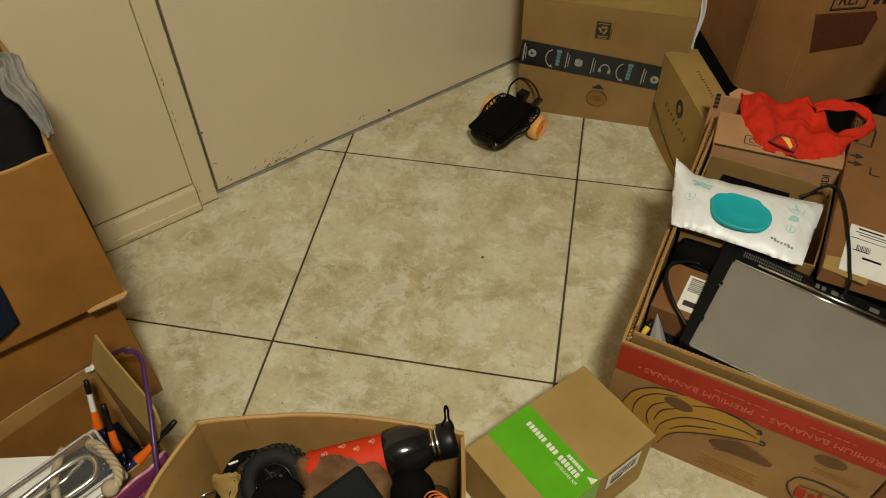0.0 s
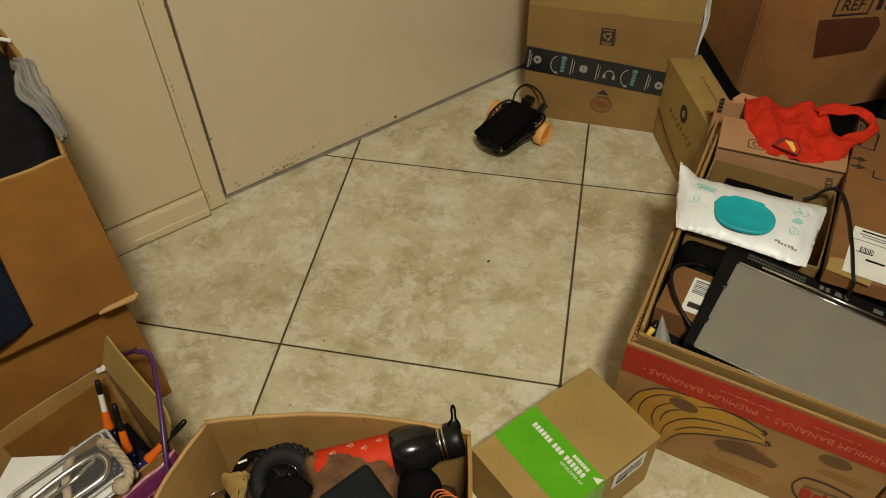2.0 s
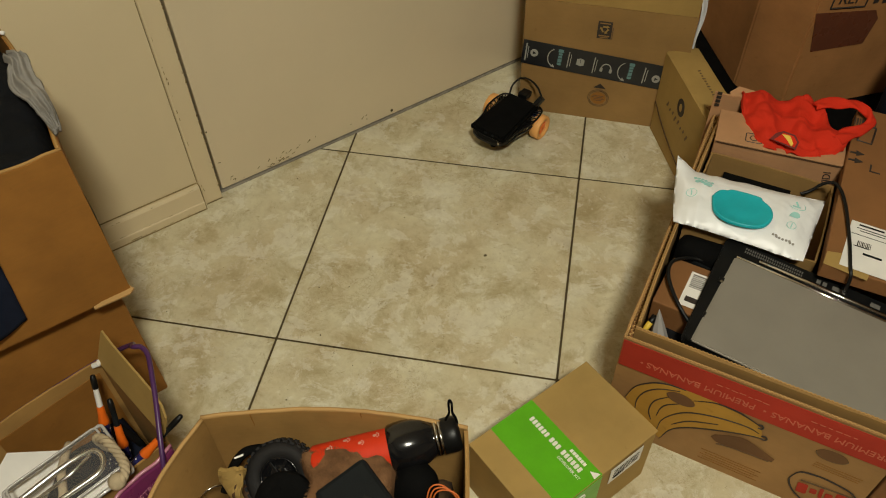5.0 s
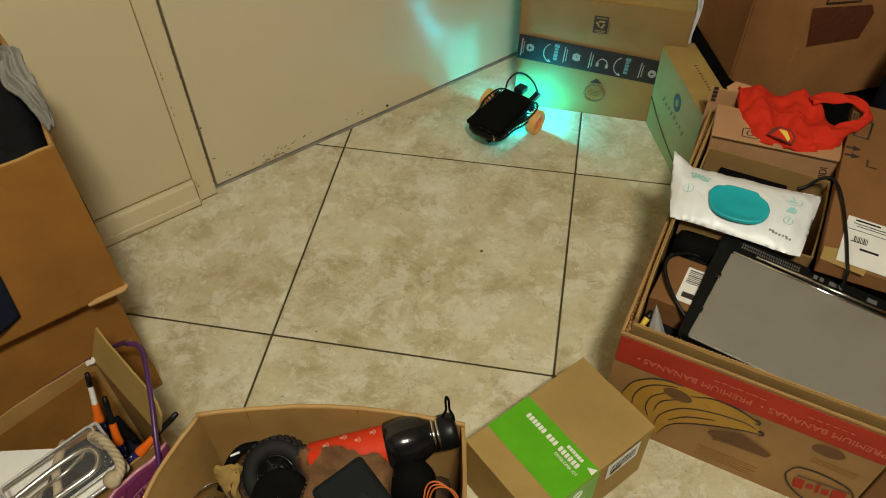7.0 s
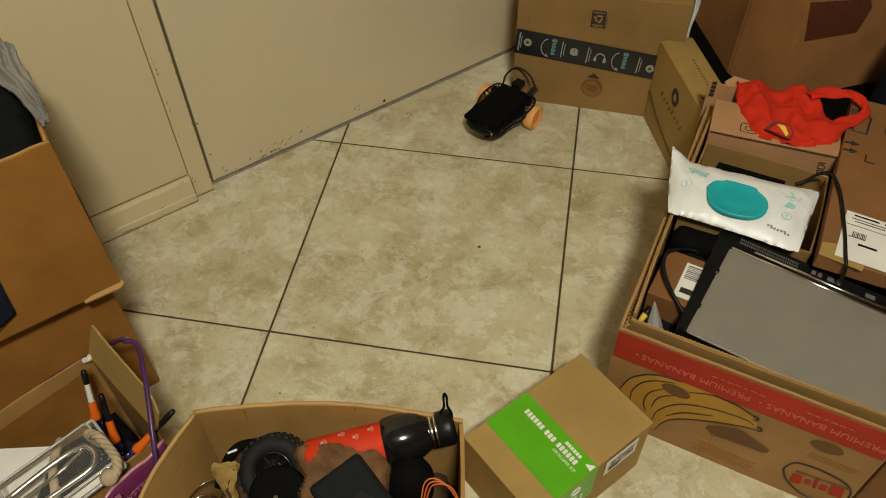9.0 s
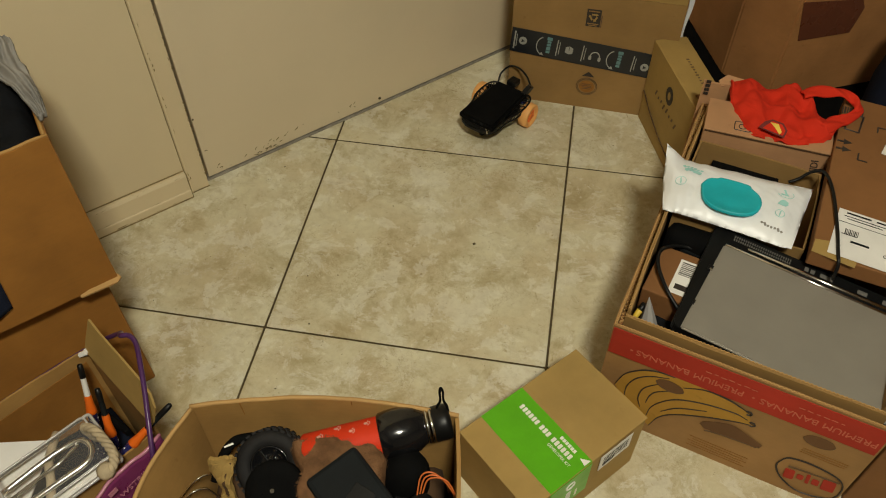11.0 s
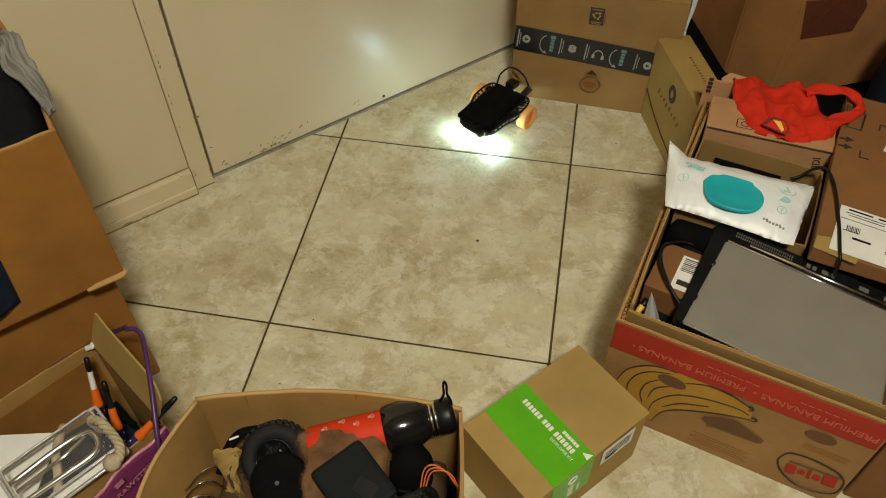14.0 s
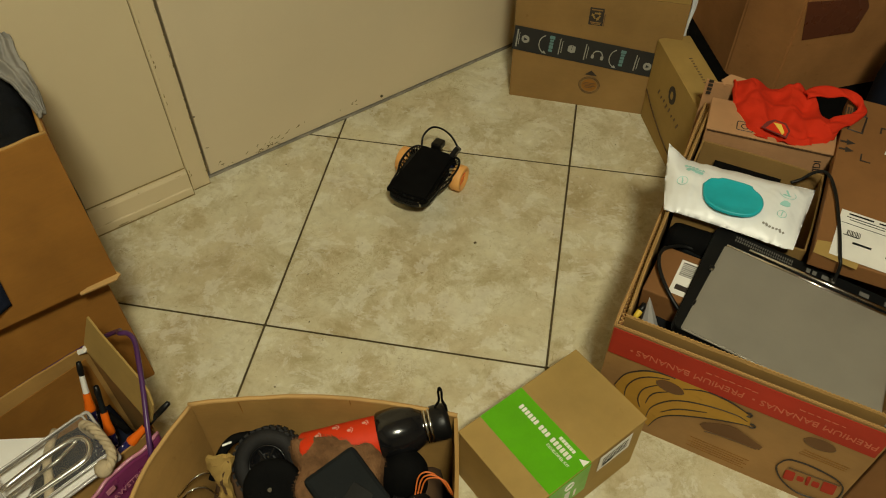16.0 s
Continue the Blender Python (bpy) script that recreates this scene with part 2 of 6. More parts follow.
def box(bm, x0, x1, y0, y1, z0, z1, bevel=0.0, m=None, segs=2):
    r = bmesh.ops.create_cube(bm, size=1)
    vs = r["verts"]
    for v in vs:
        v.co = Vector(((x0 + x1) / 2 + v.co.x * (x1 - x0), (y0 + y1) / 2 + v.co.y * (y1 - y0), (z0 + z1) / 2 + v.co.z * (z1 - z0)))
    if bevel:
        es = list({e for v in vs for e in v.link_edges})
        out = bmesh.ops.bevel(bm, geom=es, offset=bevel, segments=segs, affect="EDGES", profile=0.5)
        vs = list({v for f in out["faces"] for v in f.verts} | {v for v in vs if v.is_valid})
    if m is not None:
        bmesh.ops.transform(bm, matrix=m, verts=vs)
    return bm


def solid(x0, x1, y0, y1, z0, z1, bevel=0.0, m=None):
    return box(bmesh.new(), x0, x1, y0, y1, z0, z1, bevel, m)


def slab_of(points, thick, m=None, bevel=0.0):
    """A flat piece with the outline points (x, y), from z = 0 up to thick."""
    bm = bmesh.new()
    f = bm.faces.new([bm.verts.new((x, y, 0)) for x, y in points])
    r = bmesh.ops.extrude_face_region(bm, geom=[f])
    bmesh.ops.translate(bm, vec=(0, 0, thick), verts=[v for v in r["geom"] if isinstance(v, bmesh.types.BMVert)])
    if bevel:
        bmesh.ops.bevel(bm, geom=list(bm.edges), offset=bevel, segments=2, affect="EDGES")
    if m is not None:
        bmesh.ops.transform(bm, matrix=m, verts=bm.verts)
    return bm


def ring_points(rx, ry, n=24, cx=0, cy=0, a0=0.0, a1=2 * math.pi):
    k = n if abs(a1 - a0) >= 6.28 else n - 1
    return [(cx + rx * math.cos(a0 + (a1 - a0) * i / k), cy + ry * math.sin(a0 + (a1 - a0) * i / k)) for i in range(n)]


def round_rect(w, h, r, n=5):
    pts = []
    for cx, cy, a in ((w / 2 - r, h / 2 - r, 0), (-w / 2 + r, h / 2 - r, 90), (-w / 2 + r, -h / 2 + r, 180), (w / 2 - r, -h / 2 + r, 270)):
        for i in range(n + 1):
            t = radians(a + 90 * i / n)
            pts.append((cx + r * math.cos(t), cy + r * math.sin(t)))
    return pts


def tube(bm, pts, radius, n=8, closed=False, cap=True):
    """A round bar along pts; radius may be a list."""
    pts = [Vector(p) for p in pts]
    rad = radius if isinstance(radius, (list, tuple)) else [radius] * len(pts)
    rings, up = [], Vector((0.31, 0.17, 0.93))
    for i, p in enumerate(pts):
        a = pts[(i - 1) % len(pts)] if closed or i else p
        b = pts[(i + 1) % len(pts)] if closed or i < len(pts) - 1 else p
        d = (b - a).normalized()
        s = d.cross(up)
        if s.length < 0.05:
            s = d.cross(Vector((1, 0.2, 0)))
        s.normalize()
        up = s.cross(d).normalized()
        rings.append([bm.verts.new(p + rad[i] * (s * math.cos(2 * math.pi * k / n) + up * math.sin(2 * math.pi * k / n))) for k in range(n)])
    pairs = list(zip(rings, rings[1:])) + ([(rings[-1], rings[0])] if closed else [])
    for r0, r1 in pairs:
        for k in range(n):
            bm.faces.new((r0[k], r0[(k + 1) % n], r1[(k + 1) % n], r1[k]))
    if cap and not closed:
        bm.faces.new(rings[0])
        bm.faces.new(rings[-1])
    return bm


def curve_points(ctrl, per=8):
    """Points of a smooth curve through ctrl."""
    c = [Vector(p) for p in ctrl]
    c = [2 * c[0] - c[1]] + c + [2 * c[-1] - c[-2]]
    out = []
    for i in range(1, len(c) - 2):
        for k in range(per):
            t = k / per
            p0, p1, p2, p3 = c[i - 1], c[i], c[i + 1], c[i + 2]
            out.append(0.5 * ((2 * p1) + (p2 - p0) * t + (2 * p0 - 5 * p1 + 4 * p2 - p3) * t * t + (3 * p1 - p0 - 3 * p2 + p3) * t ** 3))
    out.append(c[-2])
    return out


def lathe(bm, profile, n=32, m=None):
    """Turns (radius, height) pairs about z; closes ends whose radius is 0."""
    start = len(bm.verts)
    rings = []
    for r, z in profile:
        if r < 1e-6:
            rings.append([bm.verts.new((0, 0, z))])
        else:
            rings.append([bm.verts.new((r * math.cos(2 * math.pi * k / n), r * math.sin(2 * math.pi * k / n), z)) for k in range(n)])
    for a, b in zip(rings, rings[1:]):
        for k in range(n):
            q = [a[k % len(a)], a[(k + 1) % len(a)], b[(k + 1) % len(b)], b[k % len(b)]]
            q = list(dict.fromkeys(q))
            if len(q) > 2:
                bm.faces.new(q)
    if m is not None:
        bm.verts.ensure_lookup_table()
        bmesh.ops.transform(bm, matrix=m, verts=bm.verts[start:])
    return bm


def sheet(fn, nu, nv, thick=0.0):
    """A grid of points fn(s, t), s and t from 0 to 1, given a back when thick."""
    bm = bmesh.new()
    g = [[bm.verts.new(fn(i / nu, j / nv)) for j in range(nv + 1)] for i in range(nu + 1)]
    for i in range(nu):
        for j in range(nv):
            bm.faces.new((g[i][j], g[i + 1][j], g[i + 1][j + 1], g[i][j + 1]))
    if thick:
        bmesh.ops.recalc_face_normals(bm, faces=bm.faces)
        bmesh.ops.solidify(bm, geom=list(bm.faces), thickness=thick)
    return bm


def lettering(name, words, size, m, material, parent, label="", flip=False):
    cu = bpy.data.curves.new(name, "FONT")
    cu.body, cu.size, cu.extrude, cu.resolution_u = words, size, 0.0003, 3
    cu.align_x, cu.align_y = "CENTER", "CENTER"
    tmp = bpy.data.objects.new(name + "_shape", cu)
    scene.collection.objects.link(tmp)
    bpy.context.view_layer.update()
    me = bpy.data.meshes.new_from_object(tmp.evaluated_get(bpy.context.evaluated_depsgraph_get()))
    bpy.data.objects.remove(tmp)
    me.materials.clear()
    me.materials.append(material)
    ob = new(name, me)
    ob.parent, ob.matrix_basis = parent, m
    if label:
        ob["label"] = label
    return ob


def bars(rows, m, material, parent, name="print_bar", thick=0.0005):
    """Plain bars (x, y, width, height) for print that cannot be read, on a face whose pose is m."""
    for x, y, w, h in rows:
        part(name, solid(-w / 2, w / 2, -h / 2, h / 2, 0, thick), material, parent, at=m @ pose(x, y, 0))


def flute_strip(length, height=0.004, waves=60, thick=0.0035):
    """The corrugated layer in a board's cut edge, along x, lying on z = 0."""
    bm = bmesh.new()
    n = waves * 6
    prev = None
    for i in range(n + 1):
        x = length * i / n
        y = math.sin(2 * math.pi * i / 6) * thick * 0.22
        a, b = bm.verts.new((x, y - 0.0006, 0)), bm.verts.new((x, y + 0.0006, 0))
        c, d = bm.verts.new((x, y - 0.0006, height)), bm.verts.new((x, y + 0.0006, height))
        if prev:
            for f in ((prev[0], a, c, prev[2]), (prev[1], b, d, prev[3]), (prev[2], c, d, prev[3])):
                bm.faces.new(f)
        prev = (a, b, c, d)
    return bm


def wall_panel(w, h, thick, bow=0.0, wave=0.0, seed=0.0, nu=16, nv=10):
    """An upright board: x along it, z up, its outer face at y = 0 and thick towards +y; bowed outwards by bow, its top edge worn by wave."""
    def fn(s, t):
        x, z = w * s, h * t
        y = -bow * math.sin(math.pi * s) * t * t
        n1 = noise.noise(Vector((x * 9 + seed, z * 9, seed)))
        y += 0.0015 * n1 * t
        z += wave * t ** 6 * noise.noise(Vector((x * 30 + seed, 3.1, seed)))
        return Vector((x, y, z))
    bm = bmesh.new()
    f = [[bm.verts.new(fn(i / nu, j / nv)) for j in range(nv + 1)] for i in range(nu + 1)]
    b = [[bm.verts.new(fn(i / nu, j / nv) + Vector((0, thick, 0))) for j in range(nv + 1)] for i in range(nu + 1)]
    for i in range(nu):
        for j in range(nv):
            bm.faces.new((f[i][j], f[i + 1][j], f[i + 1][j + 1], f[i][j + 1]))
            bm.faces.new((b[i][j], b[i][j + 1], b[i + 1][j + 1], b[i + 1][j]))
    for i in range(nu):
        for j in (0, nv):
            bm.faces.new((f[i][j], b[i][j], b[i + 1][j], f[i + 1][j]))
    for j in range(nv):
        for i in (0, nu):
            bm.faces.new((f[i][j], f[i][j + 1], b[i][j + 1], b[i][j]))
    return bm


def open_carton(ob, w, d, h, material, thick=0.005, bow=0.004, wave=0.002, seed=1.0, names="side"):
    """Bottom and four bowed walls: w along x, d along y, corner at the origin."""
    part("bottom", solid(thick, w - thick, thick, d - thick, 0, thick), material, ob)
    part(names, wall_panel(w, h, thick, bow, wave, seed), material, ob)
    part(names, wall_panel(w, h, thick, bow, wave, seed + 3), material, ob, at=pose(w, d, 0, 0, 0, 180))
    part(names, wall_panel(d - 2 * thick, h, thick, bow, wave, seed + 5), material, ob, at=pose(w, thick, 0, 0, 0, 90))
    part(names, wall_panel(d - 2 * thick, h, thick, bow, wave, seed + 7), material, ob, at=pose(0, d - thick, 0, 0, 0, -90))


def closed_carton(ob, w, d, h, material, bevel=0.003, lid=True):
    """A shut carton with its two top flaps meeting in a seam."""
    part("body", solid(0, w, 0, d, 0, h - 0.004, bevel), material, ob)
    if lid:
        part("flap", solid(0.001, w - 0.001, 0.001, d / 2 - 0.001, h - 0.0042, h, 0.0012), material, ob)
        part("flap", solid(0.001, w - 0.001, d / 2 + 0.001, d - 0.001, h - 0.0042, h, 0.0012), material, ob)


# ---- the room: a door and its wall run at 45 degrees to the tiles ----
W = pose(-0.229, 0.336, 0, 0, 0, 45)     # along the door wall; the room lies on its -y side


def structure(name, bm, material, label, m=W, category=""):
    ob = part(name, bm, material, None, at=m)
    return tagged(ob, label, category, "", "structure")


structure("wall_north", box(box(solid(-1.7, -0.0465, -0.0125, 0.12, 0, 2.4), 0.86, 1.9, -0.004, 0.12, 0, 2.4), -0.045, 0.86, -0.004, 0.12, 2.06, 2.4), WALL_PAINT, "cream painted wall beside the closed door", category="wall")
# Out-of-view walls, coloured dark so that less light bounces into the boxes.
structure("wall_east", solid(1.9, 2.02, -3.2, 0.12, 0, 2.4), BOUNCE_CUT_PAINT, "plain unseen wall, dark taupe to cut bounced light", category="wall")
structure("wall_west", solid(-1.82, -1.7, -3.2, 0.12, 0, 2.4), BOUNCE_CUT_PAINT, "plain unseen side wall, dark taupe to cut bounced light", category="wall")
structure("wall_south", solid(-1.82, 2.02, -3.32, -3.2, 0, 2.4), BOUNCE_CUT_PAINT, "plain unseen rear wall, dark taupe to cut bounced light", category="wall")
structure("ceiling", solid(-1.82, 2.02, -3.32, 0.12, 2.4, 2.5), CEILING_PAINT, "flat unseen ceiling, dulled to cut bounced light", category="ceiling")
base = bmesh.new()
prof = [(-0.0276, 0.0), (-0.0276, 0.018), (-0.0255, 0.021), (-0.0235, 0.055), (-0.020, 0.061), (-0.004, 0.062), (-0.004, 0.0)]
ends = [[base.verts.new((x, y, z)) for y, z in prof] for x in (-1.7, -0.047)]
for k in range(len(prof)):
    base.faces.new((ends[0][k], ends[0][(k + 1) % 7], ends[1][(k + 1) % 7], ends[1][k]))
base.faces.new(ends[0])
base.faces.new(ends[1])
structure("baseboard", base, TRIM_PAINT, "cream painted stepped baseboard with worn edges", category="baseboard")
trim = box(bmesh.new(), -0.046, -0.0065, -0.016, 0.03, 0, 2.06, 0.003)
box(trim, -0.046, -0.0425, -0.0185, -0.014, 0.0, 2.06, 0.001)
structure("trim", trim, TRIM_PAINT, "cream painted door casing with chipped edges", category="door casing")
dirt = bmesh.new()
box(dirt, -1.7, -0.047, -0.0292, -0.0277, 0.0, 0.0022)
box(dirt, -1.7, -0.047, -0.0258, -0.0248, 0.0195, 0.0207)
box(dirt, -0.046, -0.006, -0.0172, -0.0161, 0.0, 0.0018)
box(dirt, -0.0471, -0.0462, -0.0150, -0.0126, 0.064, 2.06)
box(dirt, -0.0474, -0.0462, -0.0290, -0.0150, 0.0, 0.064)
box(dirt, -1.7, -0.048, -0.0150, -0.0127, 0.0622, 0.0636)
structure("dirt_line", dirt, GRIME, "dark dirt line in the baseboard joints", category="dirt line")
rw = random.Random(9)
chips = bmesh.new()
for k in range(90):
    at_edge = k % 3
    z = rw.uniform(0.02, 0.75) if k < 60 else rw.uniform(0.75, 2.0)
    x = -0.0085 + rw.gauss(0, 0.0007) if at_edge < 2 else -0.0405 + rw.gauss(0, 0.0012)
    w, h = rw.uniform(0.0006, 0.0024), rw.uniform(0.002, 0.012) * (1.6 if at_edge == 0 else 1.0)
    y = -0.01625 if at_edge < 2 else -0.0188
    chips.faces.new([chips.verts.new((x + dx, y, z + dz)) for dx, dz in ((0, 0), (w, h * 0.2), (w * rw.uniform(0.5, 1), h), (w * 0.1, h * 0.8))])
for k in range(50):
    x, z = rw.uniform(-0.62, -0.06), rw.choice((0.0205, 0.0575, 0.004))
    w, h = rw.uniform(0.003, 0.016), rw.uniform(0.0006, 0.0022)
    y = {0.0205: -0.0262, 0.0575: -0.0236, 0.004: -0.0281}[z]
    chips.faces.new([chips.verts.new((x + dx, y - 0.0003, z + dz)) for dx, dz in ((0, 0), (w, h * 0.3), (w * 0.8, h), (w * 0.2, h * 0.9))])
structure("paint_chips", chips, GRIME, "brown chips and dirt on the door casing edges", category="paint chips")
# Black sheet behind the leaf puts the gap's shade into its colour.
structure("door_gap_shade", solid(-0.005, 0.86, 0.03, 0.05, 0, 2.06), BLACK_MATTE, "black backing that paints the shade in the door gap", category="door rebate")
structure("threshold", solid(-0.004, 0.86, -0.003, 0.03, 0, 0.0036, 0.001), GREY_SEAL, "worn grey threshold strip under the door", category="threshold")

door = thing("door_1", W, "closed flush cream door with scuffed lower edge", "door", kind="structure")
part("leaf", solid(0.0015, 0.85, 0.0, 0.029, 0.0068, 2.045, 0.0015), DOOR_PAINT, door)
part("knob", lathe(bmesh.new(), [(0, 0), (0.027, 0), (0.027, 0.006), (0.011, 0.01), (0.011, 0.03), (0.026, 0.038), (0.028, 0.05), (0.02, 0.06), (0, 0.063)], 24), CHROME, door, "round metal door knob", True, pose(0.79, -0.0005, 0.98, 90, 0, 0))
rs = random.Random(4)
scuffs = bmesh.new()
for x, z, n in ((0.05, 0.014, 3), (0.09, 0.013, 2), (0.118, 0.016, 5), (0.140, 0.016, 16), (0.152, 0.026, 5), (0.20, 0.034, 4), (0.335, 0.034, 5), (0.0, 0.075, 1), (0.02, 0.028, 3)):
    for i in range(n):
        a, b = x + rs.gauss(0, 0.012), max(0.010, z - 0.003 + rs.gauss(0, 0.006))
        w, h, sl = rs.uniform(0.001, 0.009), rs.uniform(0.0006, 0.0022), rs.uniform(-0.002, 0.006)
        a = max(a, 0.005)
        q = [scuffs.verts.new((a + dx, -0.0006, b + dz)) for dx, dz in ((0, 0), (w, sl), (w * 0.9, sl + h), (w * 0.1, h * 1.3))]
        scuffs.faces.new(q)
part("scuff_marks", scuffs, SCUFF, door, "dark scuffs along the bottom edge")
part("screw", lathe(bmesh.new(), [(0, 0), (0.0035, 0), (0.003, 0.0015), (0, 0.002)], 12), DIRT, door, "small dark screw head", True, pose(0.418, -0.0002, 0.018, 90, 0, 0))
part("screw", lathe(bmesh.new(), [(0, 0), (0.002, 0), (0.0015, 0.0012), (0, 0.0015)], 10), DIRT, door, "", True, pose(0.004, -0.0002, 0.16, 90, 0, 0))

fixture = thing("ceiling_light", pose(*LAMP), "round ceiling light with a metal rim", "ceiling light")
part("canopy", lathe(bmesh.new(), [(0, 0.10), (0.17, 0.10), (0.18, 0.085), (0.18, 0.02), (0.175, 0.012), (0.0, 0.012)], 32), CEILING_PAINT, fixture, smooth=False)

# ---- cardboard boxes stacked against the wall ----
LB = pose(-0.118, -0.142, 0, 0, 0, 45)   # the stack's front edge, along the wall's direction


def stacked_boxes():
    low = thing("cardboard_box", LB @ pose(-0.622, 0.030, 0), "large brown cardboard box standing on the tiles under another", "cardboard box", "stacked boxes")
    closed_carton(low, 0.608, 0.36, 0.290, KRAFT_DEEP)
    up = thing("cardboard_box", LB @ pose(-0.62, 0.0, 0.2905), "large brown open cardboard box full of dark clothes", "cardboard box", "stacked boxes")
    th, w, d, h = 0.006, 0.622, 0.372, 0.264
    part("bottom", solid(th, w - th, th, d - th, 0, th), KRAFT_DEEP, up)
    part("side", wall_panel(w, h, th, 0.004, 0.004, 2.0, 30), KRAFT_DEEP, up)
    part("side", wall_panel(w, h, th, 0.004, 0.002, 5.0, 30), KRAFT_DEEP, up, at=pose(w, d, 0, 0, 0, 180))
    part("side", wall_panel(d - 2 * th, h, th, 0.013, 0.004, 7.0, 30), KRAFT_DEEP, up, at=pose(w, th, 0, 0, 0, 90))
    part("side", wall_panel(d - 2 * th, h, th, 0.004, 0.002, 9.0), KRAFT_DEEP, up, at=pose(0, d - th, 0, 0, 0, -90))
    # torn lip of the bottom flap at the front corner
    part("torn_lip", slab_of([(0, 0), (0.05, -0.002), (0.058, 0.004), (0.055, 0.012), (0.03, 0.010), (0.0, 0.004)], 0.003, pose(0.568, -0.006, 0.0, 8, 0, 0)), KRAFT_EDGE, up, "torn pale cardboard lip")
    for m, n, bow, sd in ((pose(0, 0, 0), w, 0.004, 2.0), (pose(w, th, 0, 0, 0, 90), d - 2 * th, 0.013, 7.0)):
        pts = [m @ Vector((n * i / 60, -bow * math.sin(math.pi * i / 60) + 0.003, h + 0.0008 + 0.004 * noise.noise(Vector((n * i / 60 * 30 + sd, 3.1, sd))))) for i in range(61)]
        part("rim", tube(bmesh.new(), pts, 0.0021, 6), KRAFT_WARM, up, "pale worn rim", True)
    return low, up


stacked_boxes()


def rag(name, label, material, m, w, d, h, seed, nu=40, nv=32, thick=0.004, fold=1.0, category="clothes", edge=0.0, crisp=24):
    """A heap of cloth: a wrinkled sheet w by d that rises to h."""
    def fn(s, t):
        x, y = (s - 0.5) * w, (t - 0.5) * d
        p = Vector((x * 9 + seed, y * 9, seed))
        z = h * (1 - max(abs(2 * s - 1), abs(2 * t - 1)) ** crisp)
        z += fold * (0.012 * noise.noise(p) + 0.008 * abs(noise.noise(p * 2.3)) + 0.003 * noise.noise(p * 6))
        if edge:
            k = edge * (noise.noise(Vector((s * 4, t * 4, seed + 7))))
            x, y = x + k * (2 * s - 1), y + k * (2 * t - 1)
        return Vector((x, y, max(0.0, z)))
    ob = part(name, sheet(fn, nu, nv, thick), material, None, "", True, m)
    return tagged(ob, label, category)


heap = rag("dark_garment", "heap of dark charcoal clothing filling the cardboard box", DARK_CLOTH, LB @ pose(-0.31, 0.186, 0.30), 0.612, 0.361, 0.250, 3.0, 90, 60, fold=2.0, crisp=90)
for v in heap.data.vertices:
    v.co.x += max(0.0, v.co.x / 0.3) * 0.012 * math.sin(math.pi * min(1, max(0, v.co.y / 0.358 + 0.5)))
rag("black_garment", "folded black clothes packed low in the box", DARK_CLOTH, LB @ pose(-0.31, 0.186, 0.298), 0.55, 0.33, 0.12, 8.0, 30, 24)


def grey_garment():
    ctrl = [(-0.010, 0.225, 0.553), (-0.002, 0.200, 0.560), (-0.008, 0.160, 0.556), (-0.004, 0.118, 0.554), (-0.002, 0.085, 0.550), (-0.002, 0.050, 0.546)]
    pts = curve_points(ctrl, 8)
    wid = [0.008, 0.013, 0.016, 0.013, 0.010, 0.005]

    def fn(s, t):
        i = s * (len(pts) - 1)
        k = min(int(i), len(pts) - 2)
        p = pts[k].lerp(pts[k + 1], i - k)
        j = s * (len(wid) - 1)
        q = min(int(j), len(wid) - 2)
        w = wid[q] + (wid[q + 1] - wid[q]) * (j - q)
        across = Vector((-0.97, -0.2, 0.05)).normalized()
        z = 0.010 + 0.008 * math.cos((t - 0.5) * 3.0) + 0.005 * abs(noise.noise(Vector((s * 22, t * 5, 5)))) + 0.003 * math.sin(t * 17 + s * 6) + 0.005 * noise.noise(Vector((s * 7, t * 5, 2)))
        return p + across * (t - 0.5) * 2 * w + Vector((0, 0, z + 0.006))
    ob = part("grey_garment", sheet(fn, 50, 26, 0.004), GREY_CLOTH, None, "", True, LB @ pose(0.010, -0.028, 0.001))
    return tagged(ob, "crumpled grey knitted garment lying on dark clothes", "garment")


grey_garment()


def hanging_navy():
    def fn(s, t):
        x = -0.30 + 0.235 * s - 0.02 * t * s
        z = 0.565 - 0.235 * t - 0.015 * math.sin(s * 3)
        y = -0.010 - 0.006 * math.sin(s * 9 + t * 2) - 0.008 * noise.noise(Vector((s * 4, t * 4, 9)))
        return Vector((x - 0.045, y, z))
    ob = part("navy_trousers", sheet(fn, 30, 36, 0.005), NAVY_CLOTH, None, "", True, LB)
    return tagged(ob, "navy blue trousers leg hanging over the box side", "trousers")


hanging_navy()
hanger = part("hanger_strip", tube(bmesh.new(), [(-0.06, 0.330, 0.556), (-0.02, 0.308, 0.563), (0.010, 0.272, 0.563)], 0.0028, 8), PAPER, None, "", True, LB)
tagged(hanger, "thin white plastic strip lying on the clothes", "plastic strip")

# ---- the shipping carton against the door ----
AM = pose(0.3465, 0.709, 0, 0, 0, -3.4)


